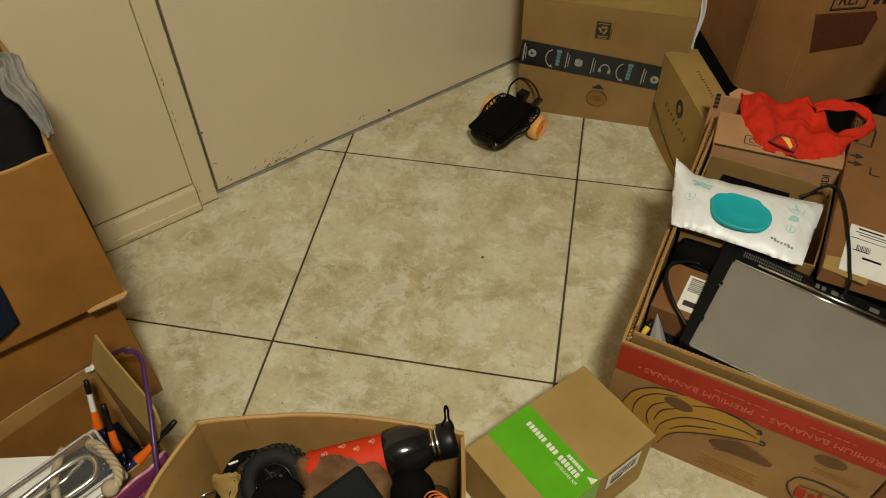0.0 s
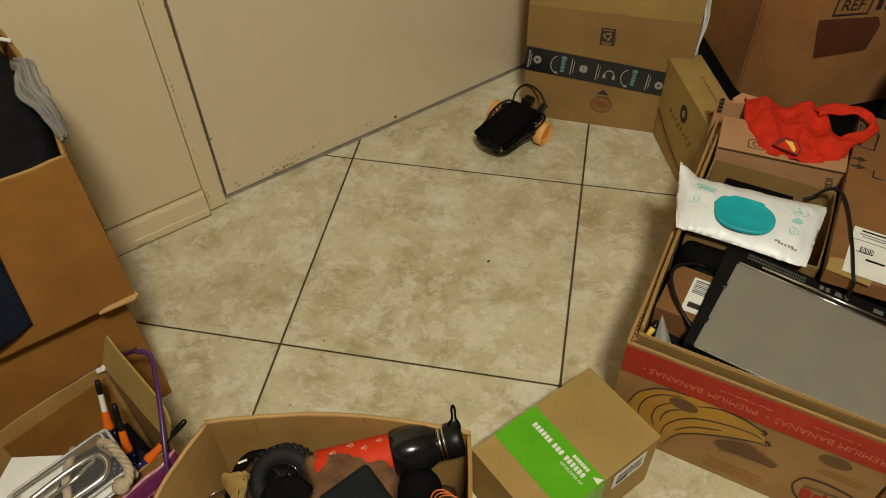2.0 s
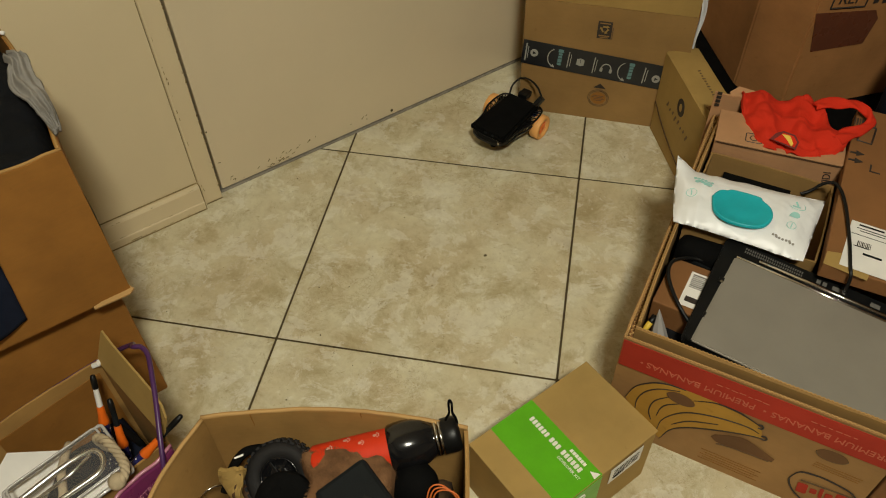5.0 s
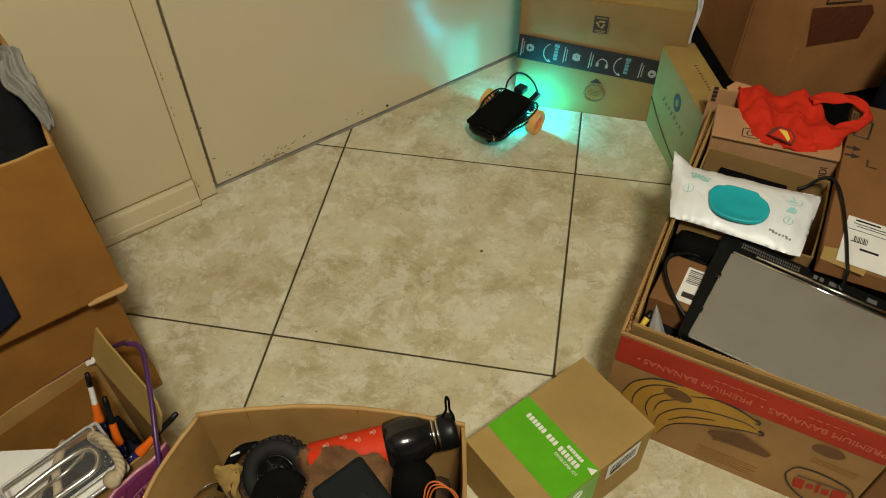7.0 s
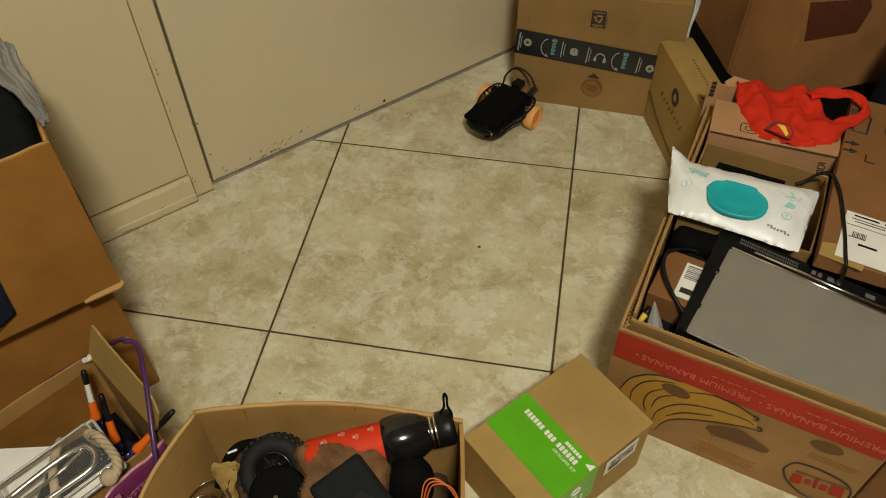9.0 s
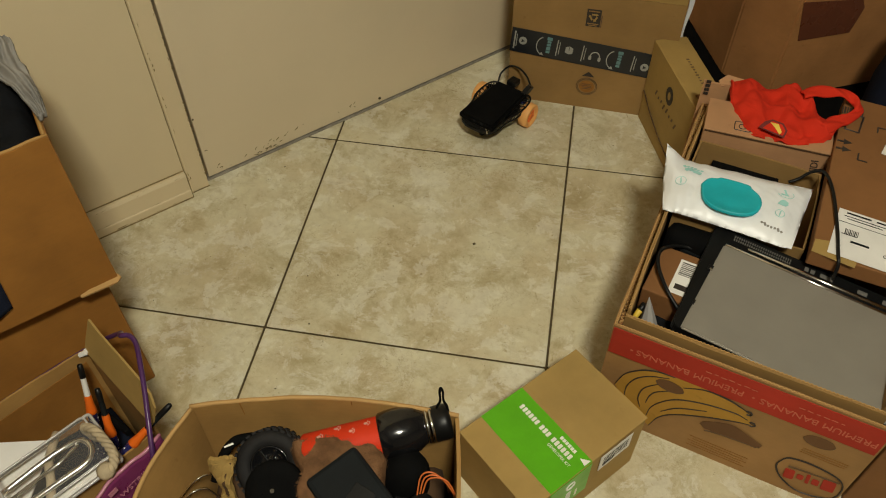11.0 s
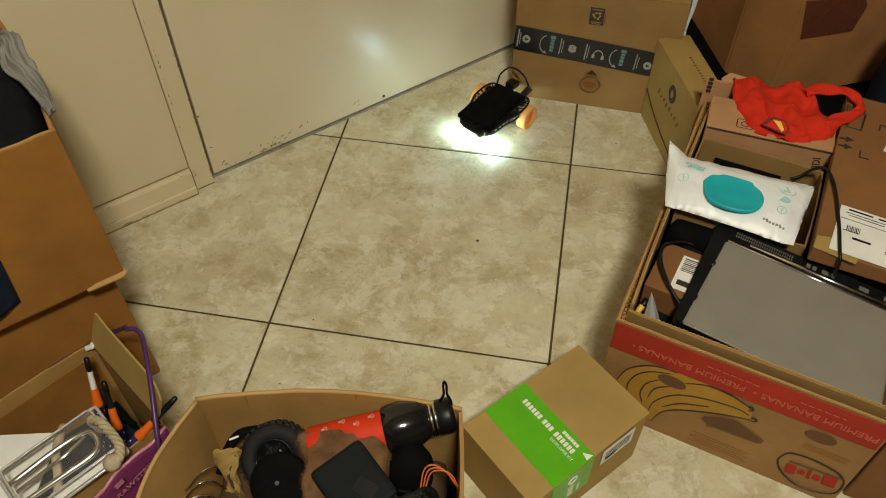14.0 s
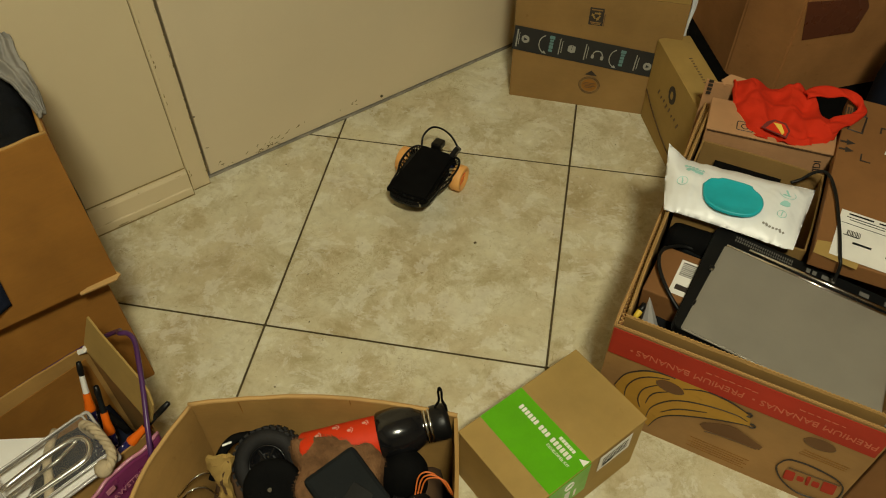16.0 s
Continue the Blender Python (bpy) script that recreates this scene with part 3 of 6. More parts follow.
def shipping_carton():
    ob = thing("shipping_carton", AM, "brown shipping carton with dark printed tape, upright open flaps", "cardboard box")
    open_carton(ob, 0.343, 0.195, 0.284, KRAFT, 0.004, 0.002, 0.001, 4.0)
    part("flap", wall_panel(0.34, 0.12, 0.004, 0.002, 0.001, 9.0), KRAFT_PALE, ob, "upright top flap", at=pose(0.0015, 0.0, 0.2845, 4, 0, 0))
    part("flap", wall_panel(0.18, 0.11, 0.004, 0.002, 0.001, 11.0), KRAFT_PALE, ob, at=pose(0.343, 0.006, 0.2845, -9, 0, 90))
    f = pose(0, -0.0024, 0, 90, 0, 0) @ pose(0, 0.157, 0, 0, 0, -4.4) @ pose(0, -0.157, 0)
    part("tape", slab_of([(0.0002, 0.127), (0.335, 0.127), (0.335, 0.187), (0.0002, 0.187)], 0.0006, f @ pose(0, 0, -0.0005)), TAPE_NAVY, ob, "dark navy printed tape band")
    for x, z in ((0.026, 0.158), (0.288, 0.152)):
        part("tape_print", slab_of(ring_points(0.0085, 0.0095), 0.0005, f @ pose(x, z, 0)), TAPE_PRINT, ob)
        part("tape_print", slab_of([(-0.003, -0.004), (-0.003, 0.004), (0.0045, 0)], 0.0004, f @ pose(x, z, 0.0006)), TAPE_NAVY, ob)
    for x in (0.062, 0.213):
        arc = [Vector((x + 0.010 - 0.016 * math.cos(a), 0.155 + 0.022 * math.sin(a), 0.0004)) for a in [(-1.25 + 2.5 * i / 16) for i in range(17)]]
        part("tape_print", tube(bmesh.new(), arc, 0.0011, 5), TAPE_PRINT, ob, at=f)
        part("tape_print", slab_of([(-0.004, -0.003), (0.005, -0.0035), (0.0, 0.004)], 0.0005, f @ pose(x + 0.007, 0.135, 0)), TAPE_PRINT, ob)
        for k, (dz, h) in enumerate(((0.017, 0.008), (0.009, 0.005), (0.002, 0.006), (-0.007, 0.009), (-0.016, 0.006))):
            part("tape_print", slab_of(round_rect(0.0085 if k else 0.011, h, 0.0018), 0.0005, f @ pose(x + 0.020, 0.158 + dz, 0)), TAPE_TEAL, ob)
    bars([(0.008, 0.157, 0.003, 0.044), (0.0125, 0.157, 0.0016, 0.030), (0.1, 0.157, 0.0022, 0.040), (0.105, 0.157, 0.0016, 0.030), (0.155, 0.156, 0.0022, 0.040), (0.16, 0.156, 0.0016, 0.030), (0.262, 0.155, 0.0022, 0.040), (0.267, 0.155, 0.0016, 0.030)], f, TAPE_PRINT, ob, "tape_print")
    part("tape_print", slab_of([(-0.008, -0.007), (0.0, -0.010), (0.008, -0.007), (0.008, 0.006), (0, 0.010), (-0.008, 0.006)], 0.0005, f @ pose(0.126, 0.157, 0)), TAPE_PRINT, ob)
    bars([(0.126, 0.1605, 0.001, 0.011)], f @ pose(0, 0, 0.0006), TAPE_NAVY, ob, "tape_print")
    part("tape_print", tube(bmesh.new(), [Vector((0.182 + 0.010 * math.cos(a), 0.153 + 0.012 * math.sin(a), 0.0004)) for a in [math.pi * i / 12 for i in range(13)]], 0.0011, 5), TAPE_PRINT, ob, at=f)
    for dx in (-0.010, 0.010):
        part("tape_print", slab_of(round_rect(0.006, 0.010, 0.002), 0.0005, f @ pose(0.182 + dx, 0.149, 0)), TAPE_PRINT, ob)
    # recycling panel: dark square with three bent arrows
    g = pose(0, -0.0018, 0, 90, 0, 0)
    cx, cz = 0.166, 0.232
    part("printed_mark", solid(-0.0145, 0.0145, -0.020, 0.020, 0, 0.0005), INK, ob, at=g @ pose(cx, cz, 0))
    for a in range(3):
        m = g @ pose(cx, cz + 0.002, 0.0005, 0, 0, 120 * a)
        part("printed_mark", slab_of([(-0.0045, 0.004), (0.004, 0.004), (0.004, 0.002), (0.009, 0.006), (0.004, 0.0095), (0.004, 0.0075), (-0.0045, 0.0075)], 0.0004, m), KRAFT_PALE, ob)
    bars([(cx, cz + 0.0155, 0.022, 0.0022), (cx, cz - 0.0135, 0.022, 0.0022), (cx, cz - 0.0172, 0.018, 0.0016)], g @ pose(0, 0, 0.0005), KRAFT, ob, "printed_mark", 0.0004)
    bars([(cx + 0.0165, cz - 0.006, 0.002, 0.028)], g, INK_BROWN, ob, "printed_mark")
    # round maker's stamp and the triangle over it
    for r in (0.0225, 0.0195):
        part("printed_mark", tube(bmesh.new(), [(r * math.cos(2 * math.pi * i / 36), r * math.sin(2 * math.pi * i / 36), 0) for i in range(36)], 0.0006, 4, True), INK_BROWN, ob, at=g @ pose(0.174, 0.060, 0.0002))
    part("printed_mark", slab_of(ring_points(0.0165, 0.0155, 20), 0.0005, g @ pose(0.174, 0.060, 0)), KRAFT_DEEP, ob)
    bars([(0.174, 0.066, 0.022, 0.0016), (0.172, 0.062, 0.024, 0.0016), (0.176, 0.058, 0.022, 0.0016), (0.173, 0.054, 0.018, 0.0016)], g @ pose(0, 0, 0.0005), INK_BROWN, ob, "printed_mark", 0.0004)
    part("printed_mark", slab_of([(-0.013, -0.005), (0.013, -0.005), (0.0, 0.007)], 0.0006, g @ pose(0.174, 0.092, 0)), INK, ob)
    return ob


shipping_carton()

SL = pose(0.642, 0.687, 0, 0, 0, -70.3)


def slim_carton():
    ob = thing("slim_carton", SL, "slim brown carton standing on edge with a printed emblem", "cardboard box")
    part("body", solid(0, 0.236, 0, 0.067, 0, 0.203, 0.0025), KRAFT_PALE, ob)
    part("flap", solid(0.002, 0.234, -0.0012, 0.002, 0.075, 0.202, 0.0006), KRAFT_PALE, ob)
    g = pose(0, -0.0016, 0, 90, 0, 0)
    seam = [(0.004, 0.078, 0), (0.05, 0.058, 0), (0.10, 0.044, 0), (0.15, 0.035, 0), (0.2, 0.030, 0), (0.232, 0.028, 0)]
    part("seam", tube(bmesh.new(), curve_points(seam, 6), 0.0013, 5), HOLE, ob, "dark curved flap slot", at=g @ pose(0, 0, 0.0006))
    part("printed_mark", slab_of(ring_points(0.016, 0.020, 26), 0.0006, g @ pose(0.117, 0.150, 0)), INK, ob)
    part("printed_mark", slab_of(ring_points(0.006, 0.009, 16), 0.0004, g @ pose(0.117, 0.150, 0.0007)), KRAFT_PALE, ob)
    for k, x in enumerate((0.060, 0.075, 0.090, 0.104, 0.120, 0.135, 0.150, 0.166)):
        part("printed_mark", slab_of(round_rect(0.0045, (0.014, 0.008, 0.009, 0.015)[k % 4], 0.0018), 0.0006, g @ pose(x, 0.115 - 0.003 * (k % 2), 0, 0, 0, -24)), INK_BROWN, ob)
    t = pose(0, 0, 0.2032)
    for k in range(12):
        part("printed_mark", slab_of(round_rect(0.0032, 0.0045 if k % 3 else 0.0065, 0.0012), 0.0004, t @ pose(0.075 + 0.0085 * k, 0.040, 0)), INK_BROWN, ob)
    part("tape_scrap", slab_of([(0, 0), (0.03, 0.006), (0.034, 0.03), (0.012, 0.036), (-0.004, 0.018)], 0.0006, t @ pose(0.185, 0.012, 0.0002)), KRAFT_DARK, ob, "scrap of brown tape")
    return ob


slim_carton()

# ---- the open banana carton and what lies in it ----
BN = pose(0.579, -0.066, 0, 0, 0, -15.1)
SKEW = pose(0, 0, 0, 0, 0, -1.7)       # the front has been pushed out of square


def banana_carton():
    ob = thing("banana_carton", BN, "open brown fruit carton with red band and banana print", "cardboard box")
    w, d, h, th = 0.375, 0.535, 0.240, 0.005
    part("bottom", solid(th, w - th, th, d - th, 0, th), KRAFT_FRUIT, ob)
    part("front_side", wall_panel(w + 0.003, h, th, 0.0, 0.0015, 6.0), KRAFT_FRUIT, ob, at=SKEW)
    part("side", wall_panel(w, h, th, 0.0, 0.0015, 9.0), KRAFT_FRUIT, ob, at=pose(w, d, 0, 0, 0, 180))
    part("side", wall_panel(d + 0.004, h, th, 0.0, 0.0015, 11.0), KRAFT_FRUIT, ob, at=pose(w, -0.009, 0, 0, 0, 90))
    part("side", wall_panel(d - 2 * th, h, th, 0.0, 0.0015, 13.0), KRAFT_FRUIT, ob, at=pose(0, d - th, 0, 0, 0, -90))
    inner = new("inner_box")
    inner.parent, inner.matrix_basis = ob, pose(0.011, 0.013, 0.004)
    wi, di, hi = w - 0.022, d - 0.026, 0.257
    for name, m, n, s in (("side", SKEW, wi, 1), ("side", pose(wi, di, 0, 0, 0, 180), wi, 4), ("side", pose(wi, 0.006, 0, 0, 0, 90), di - 0.012, 6), ("side", pose(0, di - 0.006, 0, 0, 0, -90), di - 0.012, 8)):
        top = hi - 0.010 if s == 1 else hi
        part(name, wall_panel(n, top, 0.005, 0.002, 0.002, s), KRAFT, inner, at=m)
        part("fluting", flute_strip(n, 0.0022, int(n / 0.0055)), KRAFT_EDGE, inner, "corrugated cut edge", at=m @ pose(0, 0.0025, top - 0.0002))
    for m, n in ((SKEW, w), (pose(0, d, 0, 0, 0, -90), d)):
        part("fluting", flute_strip(n, 0.0016, int(n / 0.0055)), KRAFT_EDGE, ob, "corrugated cut edge", at=m @ pose(0, 0.0025, h - 0.0002))
    # pressed layers of board between the two shells
    part("liner", solid(0.0055, 0.0105, 0.006, d - 0.006, 0.01, h - 0.002), KRAFT_DARK, ob, "brown inner board layer")
    part("fluting", flute_strip(d - 0.014, 0.003, 70, 0.012), KRAFT_EDGE, ob, "corrugated cut edge", at=pose(0.008, d - 0.007, h - 0.0024, 0, 0, -90))
    f = SKEW @ pose(0, -0.0016, 0, 90, 0, 0)
    band = solid(0, w - 0.002, 0, 0.001, 0, 0.060)
    part("red_band", band, RED_BAND, ob, "red printed band", at=SKEW @ pose(0.002, -0.0021, 0.177))
    return ob, f


ban, BF = banana_carton()


def banana_print():
    """Band wording, a bunch of bananas, hand holes and an emblem on the carton's front."""
    # the wording runs upside down along the band
    for x in (0.118, 0.294):
        lettering("lettering", "PREMIUM BANANAS", 0.0172, BF @ pose(x, 0.2005, 0.0009, 0, 0, 180), BAND_PRINT, ban, "faded pink lettering")
    for x in (0.034, 0.208):
        part("printed_mark", slab_of(ring_points(0.002, 0.002, 10), 0.0004, BF @ pose(x, 0.2005, 0.0007)), BAND_PRINT, ban)
    bars([(0.142 + 0.0105 * k, 0.2185 + 0.001 * (k % 2), 0.0082 - 0.003 * (k % 3 == 1), 0.0016) for k in range(7)] + [(0.268 + 0.0105 * k, 0.2190, 0.0076 - 0.003 * (k % 3 == 2), 0.0016) for k in range(6)], BF @ pose(0, 0, 0.0010), BAND_PRINT, ban, "printed_mark")
    # bunch: a yellow patch under eight drawn strokes
    strokes = [[(0.025, 0.100), (0.035, 0.136), (0.052, 0.158), (0.067, 0.169), (0.084, 0.1745), (0.104, 0.1755)],
               [(0.044, 0.075), (0.043, 0.106), (0.052, 0.135), (0.070, 0.155), (0.097, 0.168)],
               [(0.071, 0.067), (0.064, 0.090), (0.068, 0.120), (0.085, 0.144)],
               [(0.119, 0.159), (0.149, 0.1745), (0.182, 0.173), (0.209, 0.163)],
               [(0.077, 0.084), (0.079, 0.105), (0.086, 0.122), (0.104, 0.139)],
               [(0.084, 0.043), (0.087, 0.078), (0.102, 0.108), (0.123, 0.128), (0.158, 0.142), (0.197, 0.148), (0.216, 0.143)],
               [(0.102, 0.077), (0.124, 0.104), (0.162, 0.125)],
               [(0.093, 0.025), (0.103, 0.060), (0.124, 0.085), (0.166, 0.111), (0.203, 0.128), (0.222, 0.134)]]
    lines = [curve_points([(x, y, 0) for x, y in st], 8) for st in strokes]
    fill = [(p.x, p.y) for p in lines[0]] + [(0.125, 0.1765), (0.150, 0.1760)] + [(p.x, p.y) for p in lines[3][16:]] + [(0.218, 0.150)] + [(p.x, p.y) for p in reversed(lines[7])] + [(0.070, 0.040), (0.045, 0.065)]
    part("banana_print", slab_of(fill, 0.0004, BF @ pose(0, 0, -0.0002)), BANANA, ban, "printed yellow bunch of bananas")
    for k, ln in enumerate(lines):
        n = len(ln)
        part("outline_print", tube(bmesh.new(), [Vector((p.x, p.y, 0.0004)) for p in ln], [0.0004 + 0.0008 * math.sin(math.pi * (0.1 + 0.85 * i / n)) for i in range(n)], 5), INK, ban, at=BF)
    for e in ((0.213, 0.160), (0.224, 0.137)):
        part("outline_print", tube(bmesh.new(), [(e[0] + 0.0045 * math.cos(a), e[1] + 0.0045 * math.sin(a), 0.0005) for a in [-2 + k * 0.5 for k in range(10)]], 0.0013, 4), INK, ban, at=BF)
    # hand holes: dark recess with a thick board lip
    for x, z, rx, rz, tilt in ((0.1015, 0.151, 0.0205, 0.0125, -6), (0.311, 0.158, 0.0205, 0.0125, 2)):
        m = BF @ pose(x, z, 0.0008 if x < 0.2 else 0.0, 0, 0, tilt)
        part("hand_hole", slab_of(ring_points(rx, rz, 24), 0.0006, m), HAND_HOLE, ban, "dark oval hand hole")
        part("hole_lip", tube(bmesh.new(), [(rx * math.cos(t), rz * math.sin(t), 0) for t in [math.pi + math.pi * i / 14 for i in range(15)]], 0.0011, 5), INK_BROWN, ban, at=m)
    slot = [(0.160, 0.088), (0.163, 0.096), (0.180, 0.108), (0.197, 0.116), (0.207, 0.116), (0.222, 0.109), (0.251, 0.095), (0.250, 0.089), (0.244, 0.084), (0.207, 0.080), (0.169, 0.080)]
    m = BF
    part("hand_hole", slab_of(slot, 0.0006, m), HAND_HOLE, ban, "torn carrying slot")
    teeth = [(0.249 - 0.0026 * k, (0.0865 if k < 2 else 0.0835 - 0.0000035 * k * k * k / 10) + 0.0014 * (k % 2)) for k in range(31)]
    part("hole_lip", tube(bmesh.new(), [(x, y, 0.0004) for x, y in teeth], 0.0010, 5), INK_BROWN, ban, at=m)
    # emblem: a bent oval frame round red shapes
    out = [(p.x, p.y) for p in curve_points([(0.285, 0.084, 0), (0.282, 0.060, 0), (0.298, 0.032, 0), (0.330, 0.015, 0), (0.368, 0.030, 0), (0.374, 0.062, 0), (0.362, 0.088, 0), (0.324, 0.098, 0), (0.294, 0.094, 0), (0.285, 0.084, 0)], 6)[:-1]]
    part("outline_print", tube(bmesh.new(), [(x, y, 0) for x, y in out], 0.0013, 4, True), INK, ban, at=m)
    for x, y, w, h in ((0.303, 0.052, 0.014, 0.026), (0.318, 0.055, 0.009, 0.013), (0.328, 0.058, 0.005, 0.026), (0.339, 0.057, 0.010, 0.015), (0.356, 0.061, 0.018, 0.028)):
        part("emblem_print", slab_of(round_rect(w, h, 0.0028), 0.0005, m @ pose(x, y, 0, 0, 0, 7)), RED_BAND, ban)
    bars([(0.331, 0.0755, 0.070, 0.0035)], m @ pose(0.331, 0.0755, 0, 0, 0, 6) @ pose(-0.331, -0.0755, 0), INK_BROWN, ban, "emblem_print")
    bars([(0.329 - 0.001 * k, 0.131 - 0.0055 * k, 0.062, 0.0007) for k in range(3)] + [(0.200, 0.046 - 0.0065 * k, 0.090 - 0.012 * (k % 2), 0.0007) for k in range(5)], BF, KRAFT_DEEP, ban, "printed_mark")


banana_print()


def laptop():
    m = BN @ pose(0.1074, 0.195, 0.2535, 3.6, 4.6, -4.2)
    ob = thing("laptop", m, "closed silver laptop with black base lying in the carton", "laptop")
    part("lid", slab_of([(0.0, 0.0), (-0.009, -0.170), (0.284, -0.170), (0.284, 0.0)], 0.0055, pose(0, 0, 0.0035), 0.002), LID_SILVER, ob, "brushed silver lid")
    part("base", slab_of([(p[0] + 0.131, p[1] - 0.066) for p in round_rect(0.306, 0.204, 0.012, 5)], 0.018, pose(0, 0, -0.0150), 0.0015), BLACK, ob, "black laptop base")
    part("lid_edge", tube(bmesh.new(), [(0.002, 0.0012, 0.0068), (0.284, 0.0012, 0.0068)], 0.0024, 10), CHROME, ob, "bright metal lid edge", True)
    part("hinge_bar", tube(bmesh.new(), [(0.034, 0.0115, 0.0052), (0.284, 0.0115, 0.0052)], 0.0030, 10), CHROME, ob, "bright metal hinge bar", True)
    for j in range(2):
        for k in range(26):
            part("vent_slot", solid(0.010 + 0.0034 * k, 0.0119 + 0.0034 * k, 0.0185 + 0.006 * j, 0.0222 + 0.006 * j, 0.0031, 0.0037), VENT, ob)
    for x, w in ((0.118, 0.006), (0.127, 0.006), (0.141, 0.019), (0.196, 0.014), (0.232, 0.016)):
        part("port", solid(x, x + w, 0.019, 0.0265, 0.0031, 0.0040, 0.0003), VENT, ob, "dull metal port")
    for y in (-0.05, -0.12):
        part("latch", solid(-0.008, 0.004, y - 0.005, y + 0.005, 0.002, 0.0075, 0.001), BLACK, ob)
        part("screw", lathe(bmesh.new(), [(0, 0.0012), (0.0022, 0.001), (0.0025, 0)], 10), CHROME, ob, at=pose(-0.003, y - 0.003, 0.0074))
    return ob


laptop()


def tray():
    ob = thing("inner_carton", BN @ pose(0.021, 0.236, 0.008), "small open cardboard carton standing inside the fruit carton", "cardboard box")
    open_carton(ob, 0.198, 0.178, 0.250, KRAFT, 0.003, 0.002, 0.001, 12.0)
    part("fold", solid(0.03, 0.14, 0.156, 0.174, 0.215, 0.219), BLACK_MATTE, ob)
    return ob


tray()


def wipes():
    """A soft pillow pack with crimped ends and a hard flip lid."""
    m = BN @ pose(0.095, 0.275, 0.259, 0, 0, 5)
    ob = thing("wipes_pack", m, "white soft wipes pack with turquoise flip lid", "wipes pack")
    w, d = 0.218, 0.148

    def surf(s, t, side):
        x, y = (s - 0.5) * w, (t - 0.5) * d
        ex, ey = 1 - abs(2 * s - 1) ** 5, 1 - abs(2 * t - 1) ** 2.6
        z = 0.020 * max(0, ex) ** 0.8 * max(0, ey) ** 0.8
        crim = abs(2 * s - 1)
        wr = 0.0022 * noise.noise(Vector((x * 34, y * 34, 1.0))) + 0.0030 * noise.noise(Vector((x * 80, y * 14, 4.0))) * crim + 0.0016 * abs(noise.noise(Vector((x * 70 + y * 50, y * 60, 2.0))))
        z = z * side + (wr if side > 0 else 0)
        y *= 1 - 0.05 * (1 - crim ** 3)
        z += 0.028 * max(0, (1 - s - 0.86) / 0.14) * max(0, t - 0.55) * 2      # one corner stands up
        z += 0.010 * max(0, (s - 0.9) / 0.1) * max(0, 0.4 - t)
        x += (0.026 * (1 - s) ** 2 - 0.011) * (1 - t) + 0.013 * t * s - 0.004 * t * (1 - s)
        y += 0.020 * (1 - t) * (1 - s) + 0.004 * (1 - t)
        return Vector((x, y, z + 0.011))
    bm = bmesh.new()
    nu, nv = 70, 44
    for side in (1, -0.4):
        g = [[bm.verts.new(surf(i / nu, j / nv, side)) for j in range(nv + 1)] for i in range(nu + 1)]
        for i in range(nu):
            for j in range(nv):
                bm.faces.new((g[i][j], g[i + 1][j], g[i + 1][j + 1], g[i][j + 1]))
    bmesh.ops.remove_doubles(bm, verts=bm.verts, dist=0.0004)
    part("pouch", bm, WHITE_FILM, ob, smooth=True)
    lid = [(-0.048, 0.012), (-0.040, 0.028), (-0.028, 0.033), (-0.018, 0.038), (0.022, 0.038), (0.030, 0.031), (0.044, 0.020), (0.050, 0.002), (0.045, -0.018), (0.030, -0.031), (0.004, -0.036), (-0.022, -0.033), (-0.040, -0.018)]
    pts = [(p.x, p.y) for p in curve_points([(x, y, 0) for x, y in lid + lid[:1]], 4)[:-1]]
    bm = bmesh.new()
    rings = []
    for k, z in ((1.0, 0.0), (1.0, 0.0035), (0.975, 0.005), (0.93, 0.0055), (0.90, 0.0048), (0.5, 0.0046)):
        rings.append([bm.verts.new((x * k, y * k, z)) for x, y in pts])
    for a, b in zip(rings, rings[1:]):
        for i in range(len(a)):
            bm.faces.new((a[i], a[(i + 1) % len(a)], b[(i + 1) % len(a)], b[i]))
    bm.faces.new(rings[-1])
    part("flip_lid", bm, TEAL, ob, "turquoise hard plastic lid", True, pose(-0.003, -0.0125, 0.0312, 0, 0, -4) @ Matrix.Diagonal((0.95, 0.95, 1, 1)))

    def on_film(x, y, rz=0.0):
        """A pose on the pack's upper film at (x, y)."""
        p = surf(x / w + 0.5, y / d + 0.5, 1)
        px, py = surf(x / w + 0.53, y / d + 0.5, 1) - p, surf(x / w + 0.5, y / d + 0.53, 1) - p
        nrm = px.cross(py).normalized()
        return Matrix.Translation(p + nrm * 0.0007) @ nrm.to_track_quat("Z", "Y").to_matrix().to_4x4() @ pose(0, 0, 0, 0, 0, rz)
    for k in range(6):
        part("printed_mark", slab_of(round_rect(0.0042, 0.006 if k in (0, 3) else 0.0045, 0.0012, 2), 0.0004, on_film(-0.078 + 0.0052 * k, 0.036 - 0.0014 * k, -12)), TEAL_PALE, ob)
    for k in range(4):
        part("printed_mark", slab_of(round_rect(0.0085, 0.0075, 0.003, 3), 0.0004, on_film(-0.074 + 0.006 * k, 0.026 - 0.0018 * k, -12)), TEAL_PALE, ob)
    for x, y, r, mm in ((0.074, 0.030, 0.013, MINT), (0.076, -0.022, 0.0075, MINT), (-0.082, -0.006, 0.009, MINT)):
        part("printed_mark", tube(bmesh.new(), [(r * math.cos(2 * math.pi * i / 22), r * 0.9 * math.sin(2 * math.pi * i / 22), 0) for i in range(22)], 0.0005, 4, True), TEAL_PALE, ob, at=on_film(x, y))
        for j in range(2):
            part("printed_mark", slab_of(round_rect(r * 0.9, r * 0.22, 0.0006, 2), 0.0003, on_film(x, y + r * (0.3 - 0.6 * j), -4)), TEAL_PALE, ob)
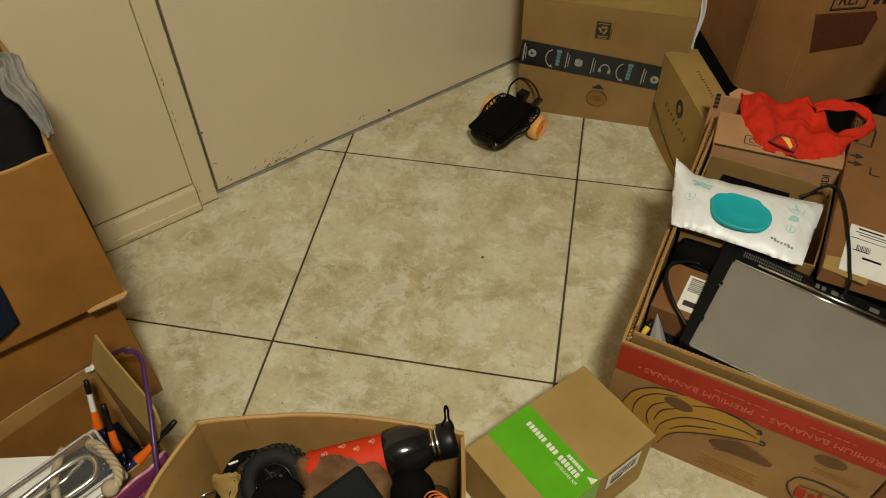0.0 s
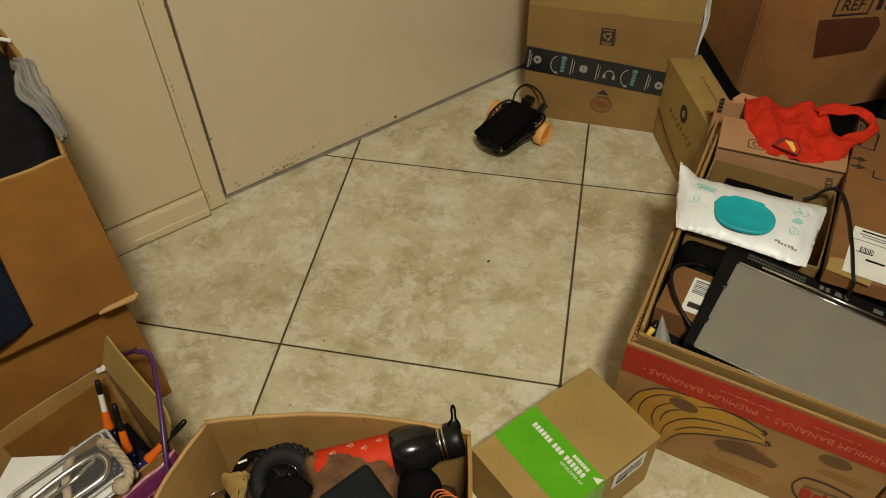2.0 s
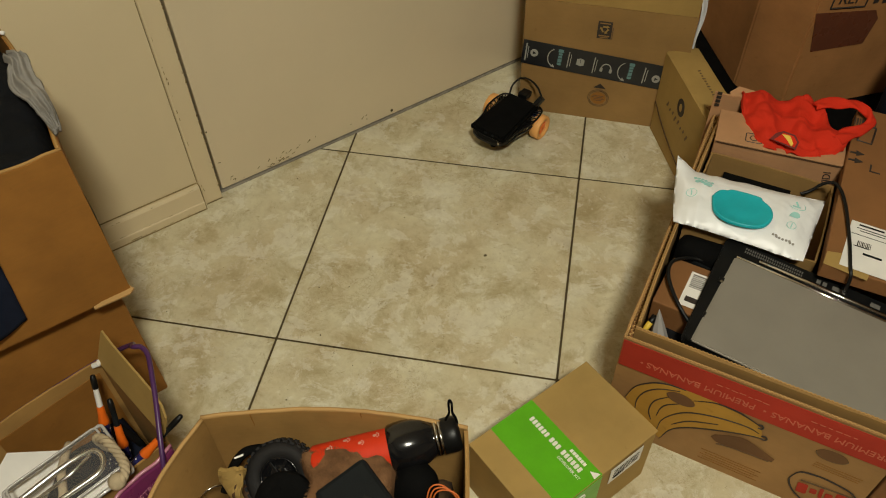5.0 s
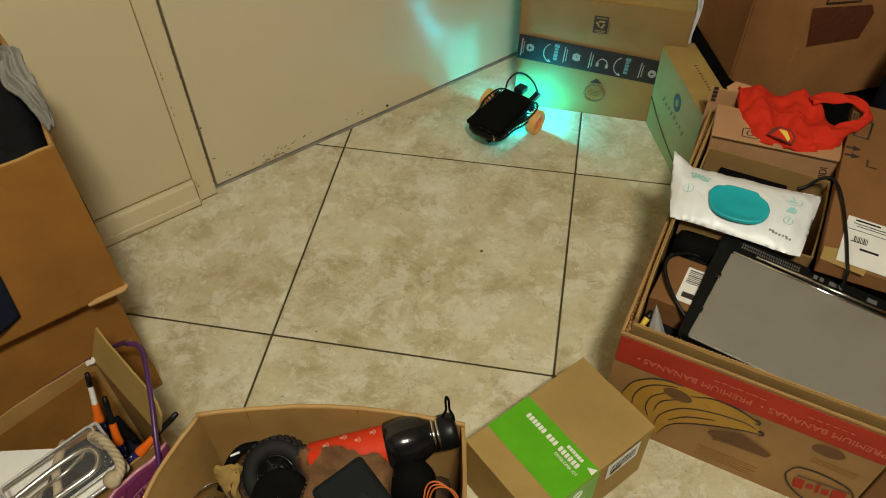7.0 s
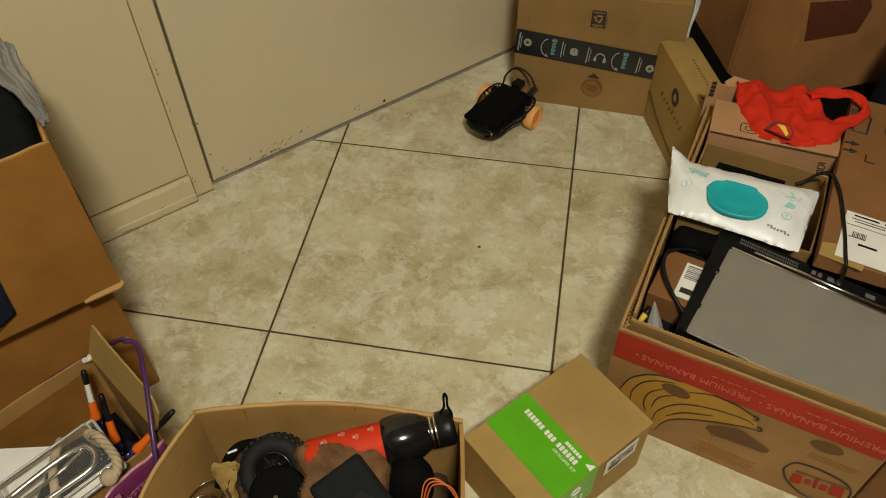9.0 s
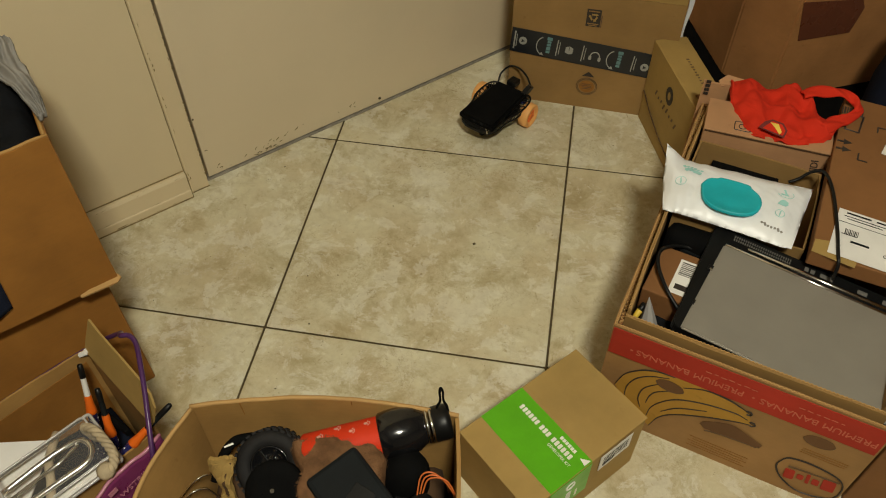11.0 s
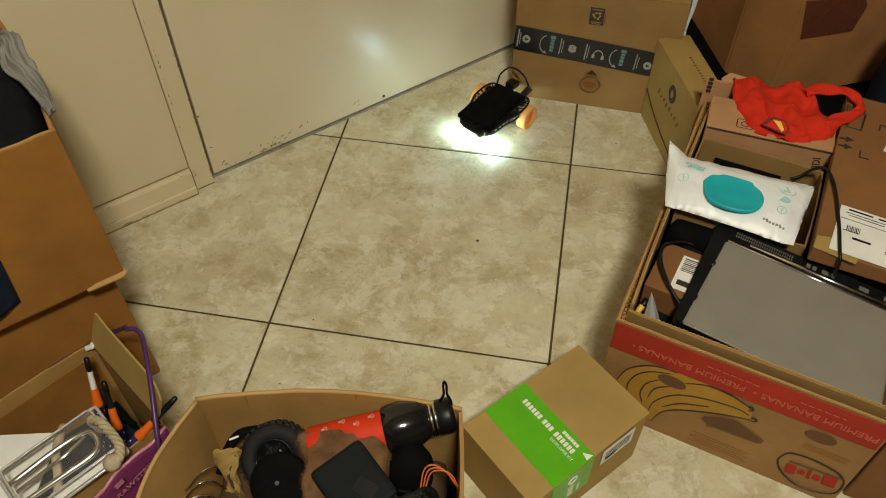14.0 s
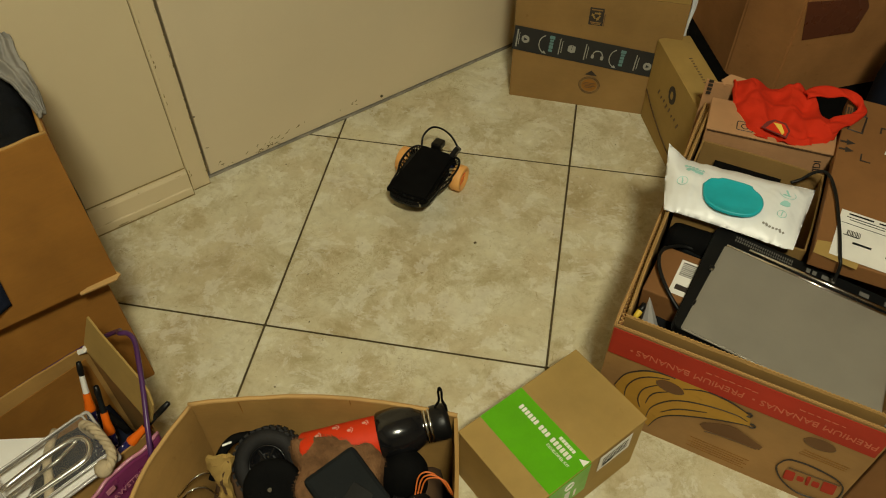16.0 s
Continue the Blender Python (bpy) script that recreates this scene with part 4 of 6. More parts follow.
    part("printed_mark", slab_of([(-0.0055, -0.005), (0, -0.0075), (0.0055, -0.005), (0.007, 0), (0.004, 0.005), (0, 0.010), (-0.004, 0.005), (-0.007, 0)], 0.0005, on_film(0.076, 0.004)), TEAL_PALE, ob)
    for k in range(7):
        part("printed_mark", slab_of(round_rect(0.0035, 0.0035 + 0.0025 * (k % 4 == 1), 0.001, 2), 0.0004, on_film(0.056 + 0.0052 * k, -0.050 - 0.0006 * k)), GREY_CLOTH, ob)
    return ob


wipes()


def long_carton():
    m = BN @ pose(0.020, 0.422, 0.030, 0, 0, 6)
    ob = thing("long_carton", m, "narrow tan carton inside the fruit carton beneath red cloth", "cardboard box")
    part("body", solid(0, 0.206, 0, 0.082, 0, 0.246, 0.002), KRAFT_PINK, ob)
    part("flap", solid(0.0, 0.206, -0.0012, 0.083, 0.2465, 0.2495, 0.001), KRAFT_PINK, ob)
    part("seam", solid(0.002, 0.204, -0.0018, 0.001, 0.2445, 0.2462), HOLE, ob, "dark lid seam")
    f = pose(0, -0.0004, 0, 90, 0, 0)
    lettering("lettering", "VIDI", 0.017, f @ pose(0.188, 0.215, 0.0002, 0, 0, 100), INK, ob, "dark printed letters")
    t = pose(0, 0, 0.2496)
    fr = pose(0.061, 0.022, 0)
    part("printed_mark", tube(bmesh.new(), [(x, y, 0) for x, y in round_rect(0.026, 0.022, 0.003, 3)], 0.0009, 4, True), INK, ob, at=t @ fr)
    part("printed_mark", tube(bmesh.new(), [(x, y, 0) for x, y in ring_points(0.006, 0.006, 16)], 0.0009, 4, True), INK, ob, at=t @ fr)
    return ob


long_carton()


def corner_flap():
    ob = thing("carton_flap", BN @ pose(-0.008, 0.537, 0.0, 0, 0, 8), "folded pale cardboard flap standing at the carton corner", "cardboard flap")
    part("board", wall_panel(0.075, 0.287, 0.004, 0.002, 0.003, 15.0), KRAFT_PINK, ob)
    part("fold", slab_of([(0, 0), (0.034, 0.002), (0.040, 0.018), (0.012, 0.026), (-0.004, 0.012)], 0.003, pose(0.030, -0.003, 0.2815, 14, 0, 8)), KRAFT_PINK, ob, "pale torn fold")
    f = pose(0, -0.0022, 0, 90, 0, 0)
    bars([(0.008, 0.262 + 0.0085 * k, 0.008, 0.006) for k in range(4)], f, INK, ob, "printed_mark")
    return ob


corner_flap()


def red_cloth():
    low = curve_points([(0.037, 0.535, 0), (0.052, 0.485, 0), (0.095, 0.424, 0), (0.130, 0.421, 0), (0.158, 0.420, 0), (0.200, 0.440, 0), (0.226, 0.462, 0)], 8)
    high = curve_points([(0.036, 0.548, 0), (0.070, 0.552, 0), (0.110, 0.560, 0), (0.150, 0.570, 0), (0.172, 0.556, 0), (0.196, 0.524, 0), (0.234, 0.505, 0)], 8)

    def fn(s, t):
        i = s * (len(low) - 1)
        k = min(int(i), len(low) - 2)
        a, b = low[k].lerp(low[k + 1], i - k), high[k].lerp(high[k + 1], i - k)
        p = a.lerp(b, t)
        q = Vector((p.x * 20, p.y * 20, 5.0))
        z = 0.287 + 0.010 * math.sin(math.pi * t) + 0.008 * noise.noise(q) + 0.009 * abs(noise.noise(q * 1.9)) + 0.004 * math.sin(s * 21 + t * 5)
        z += 0.016 * max(0, t - 0.6) + (-0.006 if t < 0.06 else 0) - 0.006
        z += 0.0055 * (1 - abs(noise.noise(Vector((p.x * 20 + p.y * 12, p.y * 9 - p.x * 5, 2.0))))) ** 5
        return Vector((p.x, p.y, z))
    ob = thing("red_garment", BN @ pose(0.036, 0.548, 0) @ Matrix.Diagonal((0.95, 0.93, 1, 1)) @ pose(-0.036, -0.542, 0), "crumpled bright red cloth garment with yellow patch draped over cartons", "garment")
    part("cloth", sheet(fn, 90, 48, 0.003), RED_CLOTH, ob, smooth=True)
    loop = [(0.160, 0.545, 0.298), (0.190, 0.560, 0.306), (0.220, 0.564, 0.308), (0.248, 0.558, 0.304), (0.256, 0.536, 0.298), (0.240, 0.514, 0.296), (0.222, 0.490, 0.296), (0.206, 0.466, 0.296)]
    pts = curve_points(loop, 8)

    def strap(s, t):
        i = s * (len(pts) - 1)
        k = min(int(i), len(pts) - 2)
        p = pts[k].lerp(pts[k + 1], i - k)
        dd = (pts[k + 1] - pts[k]).normalized()
        side = Vector((-dd.y, dd.x, 0))
        w = 0.0115 + 0.003 * math.sin(s * 9)
        return p + side * (t - 0.5) * 2 * w + Vector((0, 0, 0.006 * math.cos((t - 0.5) * 3) + 0.003 * math.sin(s * 25 + t * 6)))
    part("strap", sheet(strap, 44, 10, 0.003), RED_CLOTH, ob, smooth=True)
    e = pose(0.131, 0.431, 0.300, 30, 0, -8) @ Matrix.Diagonal((0.82, 0.82, 1, 1))
    part("badge_edge", slab_of([(-0.030, -0.012), (-0.024, 0.004), (-0.012, 0.014), (0.012, 0.014), (0.026, 0.002), (0.026, -0.016)], 0.0008, e), DARK_RED, ob, "dark outlined patch")
    part("badge_mid", slab_of([(-0.022, -0.011), (-0.010, 0.010), (0.011, 0.010), (0.022, 0.0), (0.022, -0.012)], 0.0006, e @ pose(0, 0, 0.0008)), RED_CLOTH, ob)
    part("badge", slab_of([(-0.012, 0.006), (0.004, 0.008), (0.017, -0.006), (0.015, -0.013), (0.004, -0.004)], 0.0006, e @ pose(0, 0, 0.0015)), YELLOW, ob, "yellow printed patch")
    return ob


red_cloth()


def flat_carton():
    m = BN @ pose(0.2225, 0.205, 0.2635, 0, 0, 0)
    ob = thing("flat_carton", m, "flat dark brown carton with shipping labels lying across the fruit carton", "cardboard box")
    w, d, h = 0.30, 0.385, 0.028
    part("body", solid(0, w, 0, d, 0, h, 0.002), KRAFT_DARK, ob)
    t = pose(0, 0, h + 0.0002)
    for x, y, ww, hh, r in ((0.082, 0.052, 0.118, 0.098, -3), (0.118, 0.285, 0.085, 0.075, -10)):
        part("shipping_label", solid(-ww / 2, ww / 2, -hh / 2, hh / 2, 0, 0.0006), PAPER, ob, "white paper shipping label", at=t @ pose(x, y, 0.0012, 0, 0, r))
    L = t @ pose(0.082, 0.052, 0.0019, 0, 0, -3)
    bars([(-0.03, 0.043, 0.035, 0.003), (0.02, 0.043, 0.05, 0.003), (0.042, 0.034, 0.022, 0.006), (-0.02, 0.036, 0.06, 0.0012), (-0.02, 0.031, 0.05, 0.0012), (0.0, 0.022, 0.11, 0.0008), (-0.037, -0.002, 0.022, 0.0012), (-0.02, -0.014, 0.026, 0.004)], L, SLATE, ob, "label_print", 0.0004)
    bars([(-0.043 + 0.0022 * k, 0.004, 0.0009 + 0.0006 * (k % 3 == 0), 0.011) for k in range(9)], L, INK, ob, "label_print", 0.0004)
    for i in range(5):
        for j in range(5):
            if (i * 3 + j * 5 + i * j) % 3:
                part("label_print", solid(0, 0.0034, 0, 0.0034, 0, 0.0004), INK, ob, at=L @ pose(0.020 + 0.0036 * i, -0.010 + 0.0036 * j, 0))
    lettering("lettering", "CYCLE 1", 0.008, L @ pose(0.028, -0.022, 0.0004), INK, ob, "small printed words")
    K = t @ pose(0.118, 0.285, 0.0019, 0, 0, -10)
    bars([(0, 0.028 - 0.007 * k, 0.072, 0.0038) for k in range(8)], K, SLATE, ob, "label_print", 0.0004)
    for y in (0.262, 0.243):
        part("printed_arrow", slab_of([(-0.010, -0.002), (0.0, -0.002), (0.0, -0.007), (0.013, 0), (0.0, 0.007), (0.0, 0.002), (-0.010, 0.002)], 0.0005, t @ pose(0.012, y, 0, 0, 0, 4)), INK, ob)
    for x, y, r in ((0.058, 0.322, 0), (0.036, 0.225, 90)):
        part("printed_mark", slab_of([(0, 0), (0.018, 0), (0.018, -0.0025), (0.0025, -0.0025), (0.0025, -0.016), (0, -0.016)], 0.0005, t @ pose(x, y, 0, 0, 0, r)), INK, ob)
    part("printed_mark", tube(bmesh.new(), [(-0.011, -0.022, 0), (0.011, -0.022, 0), (0.011, 0.022, 0), (-0.011, 0.022, 0)], 0.0018, 4, True), INK, ob, at=t @ pose(0.022, 0.316, 0, 0, 0, -4))
    bars([(-0.030 + 0.004 * k, 0.345, 0.0018 + 0.001 * (k % 2), 0.018) for k in range(9)], t @ pose(0.03, 0, 0), INK, ob, "printed_mark")
    part("tape", slab_of([(0, -0.012), (0.06, -0.02), (0.064, 0.006), (0.03, 0.02), (0.002, 0.014)], 0.0006, t @ pose(-0.0, 0.012, 0)), KRAFT_PALE, ob, "torn pale paper patch")
    return ob


flat_carton()


def small_things_in_carton():
    b = thing("small_carton", BN @ pose(0.022, 0.078, 0.006, 0, -1, -4), "small brown carton with barcode label tucked in the fruit carton", "cardboard box")
    part("body", solid(0, 0.075, 0, 0.095, 0, 0.236, 0.002), KRAFT_DARK, b)
    part("label", solid(0.034, 0.066, 0.012, 0.080, 0.2362, 0.2368), PAPER, b, "white barcode label")
    bars([(0.050, 0.050 + 0.0035 * k, 0.024, 0.0012 + 0.0008 * (k % 3 == 1)) for k in range(8)] + [(0.050, 0.026, 0.02, 0.010)], pose(0, 0, 0.2369), INK, b, "label_print", 0.0003)
    p = thing("black_pouch", BN @ pose(0.022, 0.185, 0.008), "black padded pouch lying beside the laptop", "pouch")
    part("body", solid(0, 0.095, 0, 0.040, 0, 0.246, 0.014), BLACK_MATTE, p, smooth=True)
    g = thing("grey_sleeve", BN @ pose(0.048, 0.172, 0.03, 0, 0, -10), "grey plastic sleeve standing behind a small carton", "plastic sleeve")
    part("sheet", slab_of(round_rect(0.058, 0.19, 0.008), 0.004, pose(0.03, 0.0, 0.112, 82, 0, 0)), SLATE, g)
    cab = part("black_cable", tube(bmesh.new(), curve_points([(0.088, 0.058, 0.232), (0.052, 0.082, 0.252), (0.028, 0.12, 0.256), (0.026, 0.155, 0.252), (0.05, 0.182, 0.242), (0.08, 0.19, 0.236)], 8), 0.0029, 8), BLACK, None, "", True, BN)
    tagged(cab, "thick black cable looping inside the carton", "cable")
    cab2 = part("power_cable", tube(bmesh.new(), curve_points([(0.172, 0.362, 0.268), (0.184, 0.369, 0.273), (0.199, 0.375, 0.290), (0.216, 0.371, 0.2985), (0.233, 0.336, 0.2975), (0.249, 0.265, 0.2962), (0.257, 0.214, 0.2960), (0.262, 0.198, 0.288), (0.264, 0.192, 0.262)], 8), 0.0026, 8), BLACK, None, "", True, BN)
    tagged(cab2, "black power cable running from the laptop over cartons", "cable")
    plug = thing("connector_plug", BN @ pose(0.022, 0.036, 0.224, -60, 0, -20), "small connector plug with yellow tip and black sleeve", "plug")
    plug.matrix_basis = plug.matrix_basis @ Matrix.Diagonal((0.75, 0.75, 0.75, 1))
    part("tip", lathe(bmesh.new(), [(0, 0), (0.005, 0.001), (0.006, 0.010), (0.006, 0.018)], 14), YELLOW, plug, "yellow tip", True)
    part("sleeve", lathe(bmesh.new(), [(0.0055, 0.018), (0.0065, 0.02), (0.006, 0.034), (0, 0.036)], 14), BLACK, plug, smooth=True)
    bag = part("clear_bag", lathe(bmesh.new(), [(0, 0.065), (0.004, 0.050), (0.011, 0.020), (0.015, 0.0), (0, -0.002)], 7), BLISTER_EDGE, None, "", False, BN @ pose(0.044, 0.048, 0.196, -8, -8, 20))
    tagged(bag, "crumpled translucent plastic wrapper tip in the carton", "plastic wrapper")
    rag("black_fabric", "black fabric stuffed in the bottom of the carton", DARK_CLOTH, BN @ pose(0.14, 0.115, 0.010), 0.22, 0.19, 0.18, 21.0, 24, 20)


small_things_in_carton()
side_box = thing("side_carton", BN @ pose(0.392, 0.012, 0), "dark brown carton standing close beside the fruit carton", "cardboard box")
closed_carton(side_box, 0.30, 0.40, 0.205, KRAFT_DARK)

# ---- larger cartons and dark bag behind ----


BIG = pose(0.907, 0.727, 0.0445)


def large_carton():
    case = thing("black_case", pose(0.745, 0.672, 0, 0, 0, 0), "flat black case lying on the floor behind the cartons", "case")
    part("shell", solid(0, 0.56, 0.0, 0.56, 0, 0.044, 0.012), BLACK_MATTE, case)
    part("handle", tube(bmesh.new(), [(0.2, 0.004, 0.022), (0.21, -0.02, 0.022), (0.31, -0.02, 0.022), (0.32, 0.004, 0.022)], 0.006, 8), BLACK, case, smooth=True)
    ob = thing("large_carton", BIG, "large brown carton with dark tape resting on a black case", "cardboard box")
    out = [(0.0, 0.0), (0.299, 0.139), (0.130, 0.5015), (-0.169, 0.3625), (-0.158, 0.290), (-0.089, 0.085)]
    part("body", slab_of(out, 0.50, None, 0.004), KRAFT_RED, ob)
    f = pose(0, 0, -0.0445, 0, 0, 25) @ pose(0, -0.0006, 0, 90, 0, 0)
    part("tape", slab_of([(0.022, 0.200), (0.142, 0.198), (0.153, 0.255), (0.140, 0.276), (0.002, 0.292)], 0.0007, f @ pose(0, 0, 0.0006)), PACK_TAPE, ob, "dark brown packing tape")
    part("label_frame", tube(bmesh.new(), [(0.030, 0.298, 0), (0.108, 0.290, 0), (0.110, 0.328, 0), (0.032, 0.336, 0)], 0.002, 4, True), INK, ob, at=f @ pose(0, 0, 0.0016))
    lettering("lettering", "REF", 0.034, f @ pose(0.070, 0.313, 0.0012, 0, 0, -6), INK, ob, "bold black letters")
    bars([(0.131, 0.306, 0.012, 0.026), (0.155, 0.303, 0.018, 0.026)], f @ pose(0, 0, 0.0008), INK, ob, "printed_mark")
    return ob


large_carton()
bagm = pose(1.20, 0.62, 0.0)
bag = thing("dark_bag", bagm, "dark navy soft bag slumped beside the large carton", "bag")
part("body", lathe(bmesh.new(), [(0, 0), (0.10, 0.004), (0.135, 0.06), (0.14, 0.18), (0.125, 0.30), (0.085, 0.38), (0.03, 0.41), (0, 0.412)], 28), NAVY_CLOTH, bag, smooth=True)
part("strap", tube(bmesh.new(), curve_points([(-0.06, -0.02, 0.39), (-0.05, -0.05, 0.45), (0.02, -0.06, 0.47), (0.06, -0.03, 0.40)], 6), 0.008, 8), BLACK_MATTE, bag, smooth=True)
film = part("plastic_film", sheet(lambda s, t: Vector((0.008 * s + 0.002 * math.sin(t * 19), 0.006 * math.sin(s * 5 + t * 8), 0.34 * t + 0.003 * math.sin(s * 14))), 8, 24, 0.001), WHITE_FILM, None, "", True, pose(0.697, 0.745, 0.0, 0, 0, 20))
tagged(film, "crinkled white plastic film hanging behind the shipping carton", "plastic film")


# ---- the developer-kit box ----


def kit_box():
    ob = thing("kit_box", pose(0.492, -0.316, 0, 0, 0, 47.5), "small kraft box with bright green label band on the tiles", "cardboard box")
    w, d, h = 0.229, 0.149, 0.138
    part("body", solid(0.001, w - 0.001, 0.001, d - 0.001, 0, h - 0.003, 0.002), KRAFT_PALE, ob)
    part("lid", solid(0, w, 0, d, h - 0.0028, h, 0.0012), KRAFT_PALE, ob)
    t = pose(0, 0, h + 0.0001)
    part("label_band", solid(0.040, 0.118, 0.0005, d - 0.0005, 0, 0.0007), GREEN, ob, "bright green paper band", at=t)
    part("label_side", solid(0.040, 0.118, -0.0006, 0.0004, h - 0.085, h - 0.004), GREEN, ob, "bright green paper band")
    part("label_corner", slab_of([(0, 0), (0.012, 0.0), (0.003, 0.012)], 0.0006, t @ pose(0.104, 0.002, 0.0008)), PAPER, ob, "lifted white label corner")
    # unreadable maker's wording as plain bars, down the band
    f = t @ pose(0, 0, 0.0008)
    g = 0.124
    for k, (n, w_) in enumerate(((6, 0.0064), (3, 0.0068), (6, 0.0066))):
        for i in range(n):
            part("label_print", slab_of(round_rect(0.0085, w_ - 0.0018, 0.0012, 2), 0.0004, f @ pose(0.0975, g, 0)), PAPER, ob)
            g -= w_
        g -= 0.004
    bars([(0.1085, 0.052 - 0.0052 * k, 0.0052, 0.0042) for k in range(6)], f, PAPER, ob, "label_print", 0.0004)
    lettering("lettering", "DEVELOPER KIT", 0.0062, f @ pose(0.087, 0.036, 0.0001, 0, 0, -90), PAPER, ob, "small white printed words")
    s = pose(0, -0.0008, 0, 90, 0, 0)
    part("side_label", solid(-0.032, 0.032, -0.021, 0.021, 0, 0.0006), PAPER, ob, "white side label", at=s @ pose(0.168, h - 0.030, 0))
    bars([(0.168, h - 0.02 - 0.006 * k, 0.05, 0.0016) for k in range(4)] + [(0.145 + 0.0022 * k, h - 0.04, 0.001, 0.009) for k in range(10)], s @ pose(0, 0, 0.0006), SLATE, ob, "label_print", 0.0004)
    part("label_print", tube(bmesh.new(), [(0.008 * math.cos(a), 0.008 * math.sin(a), 0) for a in [2 * math.pi * i / 18 for i in range(18)]], 0.0012, 5, True), PAPER, ob, at=s @ pose(0.079, h - 0.024, 0.0003))
    bars([(0.079, h - 0.060, 0.010, 0.03), (0.095, h - 0.065, 0.004, 0.02)], s @ pose(0, 0, -0.0002), PAPER, ob, "label_print")
    part("seam", solid(0.0, w, d - 0.0004, d + 0.0004, h - 0.0042, h - 0.0030), HOLE, ob)
    return ob


kit_box()

# ---- the open box with the bottle and the spare tyre ----
OB = pose(0.0815, -0.578, 0, 0, 0, 7.5)


def odds_box():
    ob = thing("open_box", OB, "open tan cardboard box with bowed walls full of odds", "cardboard box")
    w, d, h, th = 0.345, 0.28, 0.262, 0.005
    part("bottom", solid(th, w - th, th, d - th, 0, th), KRAFT, ob)
    part("side", wall_panel(w, h, th, 0.004, 0.002, 31.0, 24), KRAFT, ob)
    part("side", wall_panel(w, h, th, 0.019, 0.0015, 33.0, 24), KRAFT_WARM, ob, at=pose(w, d, 0, 0, 0, 180))
    part("side", wall_panel(d - 0.012, h, th, 0.006, 0.003, 36.0, 24), KRAFT_WARM, ob, at=pose(w, 0.006, 0, 0, 0, 90))
    part("side", wall_panel(d - 0.012, h, th, 0.038, 0.005, 38.0, 30), KRAFT_WARM, ob, at=pose(0, d - 0.006, 0, 0, 0, -90))
    # crease lines pressed into the walls
    for x, z0, z1 in ((0.062, 0.17, 0.262), (0.205, 0.15, 0.262), (0.285, 0.19, 0.262)):
        by = d + 0.019 * math.sin(math.pi * (1 - x / w)) - 0.0056
        part("crease", tube(bmesh.new(), [(x, by, z0), (x + 0.003, by, (z0 + z1) / 2), (x + 0.001, by, z1)], 0.0008, 5), KRAFT_DEEP, ob)
    # worn pale rims
    for m, n, bow, sd in ((pose(w, d, 0, 0, 0, 180), w, 0.019, 33.0), (pose(0, d - 0.006, 0, 0, 0, -90), d - 0.012, 0.038, 38.0)):
        pts = [m @ Vector((n * i / 40, -bow * math.sin(math.pi * i / 40) + 0.0025, h + 0.0008 + 0.002 * noise.noise(Vector((n * i / 40 * 30 + sd, 3.1, sd))))) for i in range(41)]
        part("rim", tube(bmesh.new(), pts, 0.0031, 6), KRAFT_EDGE, ob, "pale rubbed rim", True)
    return ob


odds_box()
# Added filler heap, its colour dark to deepen the bottom of the box.
rag("dark_box_fill", "crumpled dark heap added to deepen the inside of the box", HOLE, OB @ pose(0.1725, 0.14, 0.006), 0.325, 0.262, 0.155, 41.0, 30, 24, category="packing paper")


def aimed(eye, d, roll=0):
    """A pose at eye whose z axis points along d."""
    return Matrix.Translation(eye) @ Vector(d).to_track_quat("Z", "Y").to_matrix().to_4x4() @ pose(0, 0, 0, 0, 0, roll)


def spare_wheel():
    ob = thing("spare_wheel", aimed((0.156, -0.336, 0.205), (0.06, -0.52, 0.80)), "knobbly black toy car wheel with dark spoked rim", "toy wheel")
    ob.matrix_basis = ob.matrix_basis @ Matrix.Diagonal((0.92, 0.92, 0.92, 1))
    prof = [(0.026, -0.018), (0.040, -0.020), (0.0475, -0.015), (0.0495, 0.0), (0.0475, 0.015), (0.040, 0.020), (0.029, 0.018), (0.026, 0.012), (0.026, -0.018)]
    part("tyre", lathe(bmesh.new(), prof, 44), RUBBER, ob, "black rubber tyre", True)
    knobs = bmesh.new()
    for k in range(30):
        for j, z in ((0, -0.012), (1, 0.0), (0, 0.012)):
            a = 360 / 30 * (k + 0.5 * j)
            box(knobs, 0.0475, 0.0508, -0.0030, 0.0032, z - 0.0042, z + 0.0042, 0, pose(0, 0, 0, 0, 0, a))
    part("tread_knobs", knobs, RUBBER, ob)
    part("rim", lathe(bmesh.new(), [(0.027, -0.016), (0.027, 0.016), (0.0245, 0.0165), (0.023, 0.010), (0.006, 0.006), (0.006, 0.013), (0, 0.0135)], 32), BLACK_GLOSS, ob, smooth=True)
    for k in range(6):
        part("spoke", solid(0.005, 0.0245, -0.0024, 0.0024, 0.006, 0.0125, 0.0012), BLACK_GLOSS, ob, at=pose(0, 0, 0, 0, 0, 60 * k + 12))
    part("wheel_nut", lathe(bmesh.new(), [(0, 0.020), (0.0032, 0.020), (0.004, 0.018), (0.004, 0.0125)], 6), CHROME, ob, "bright metal hex nut")
    return ob


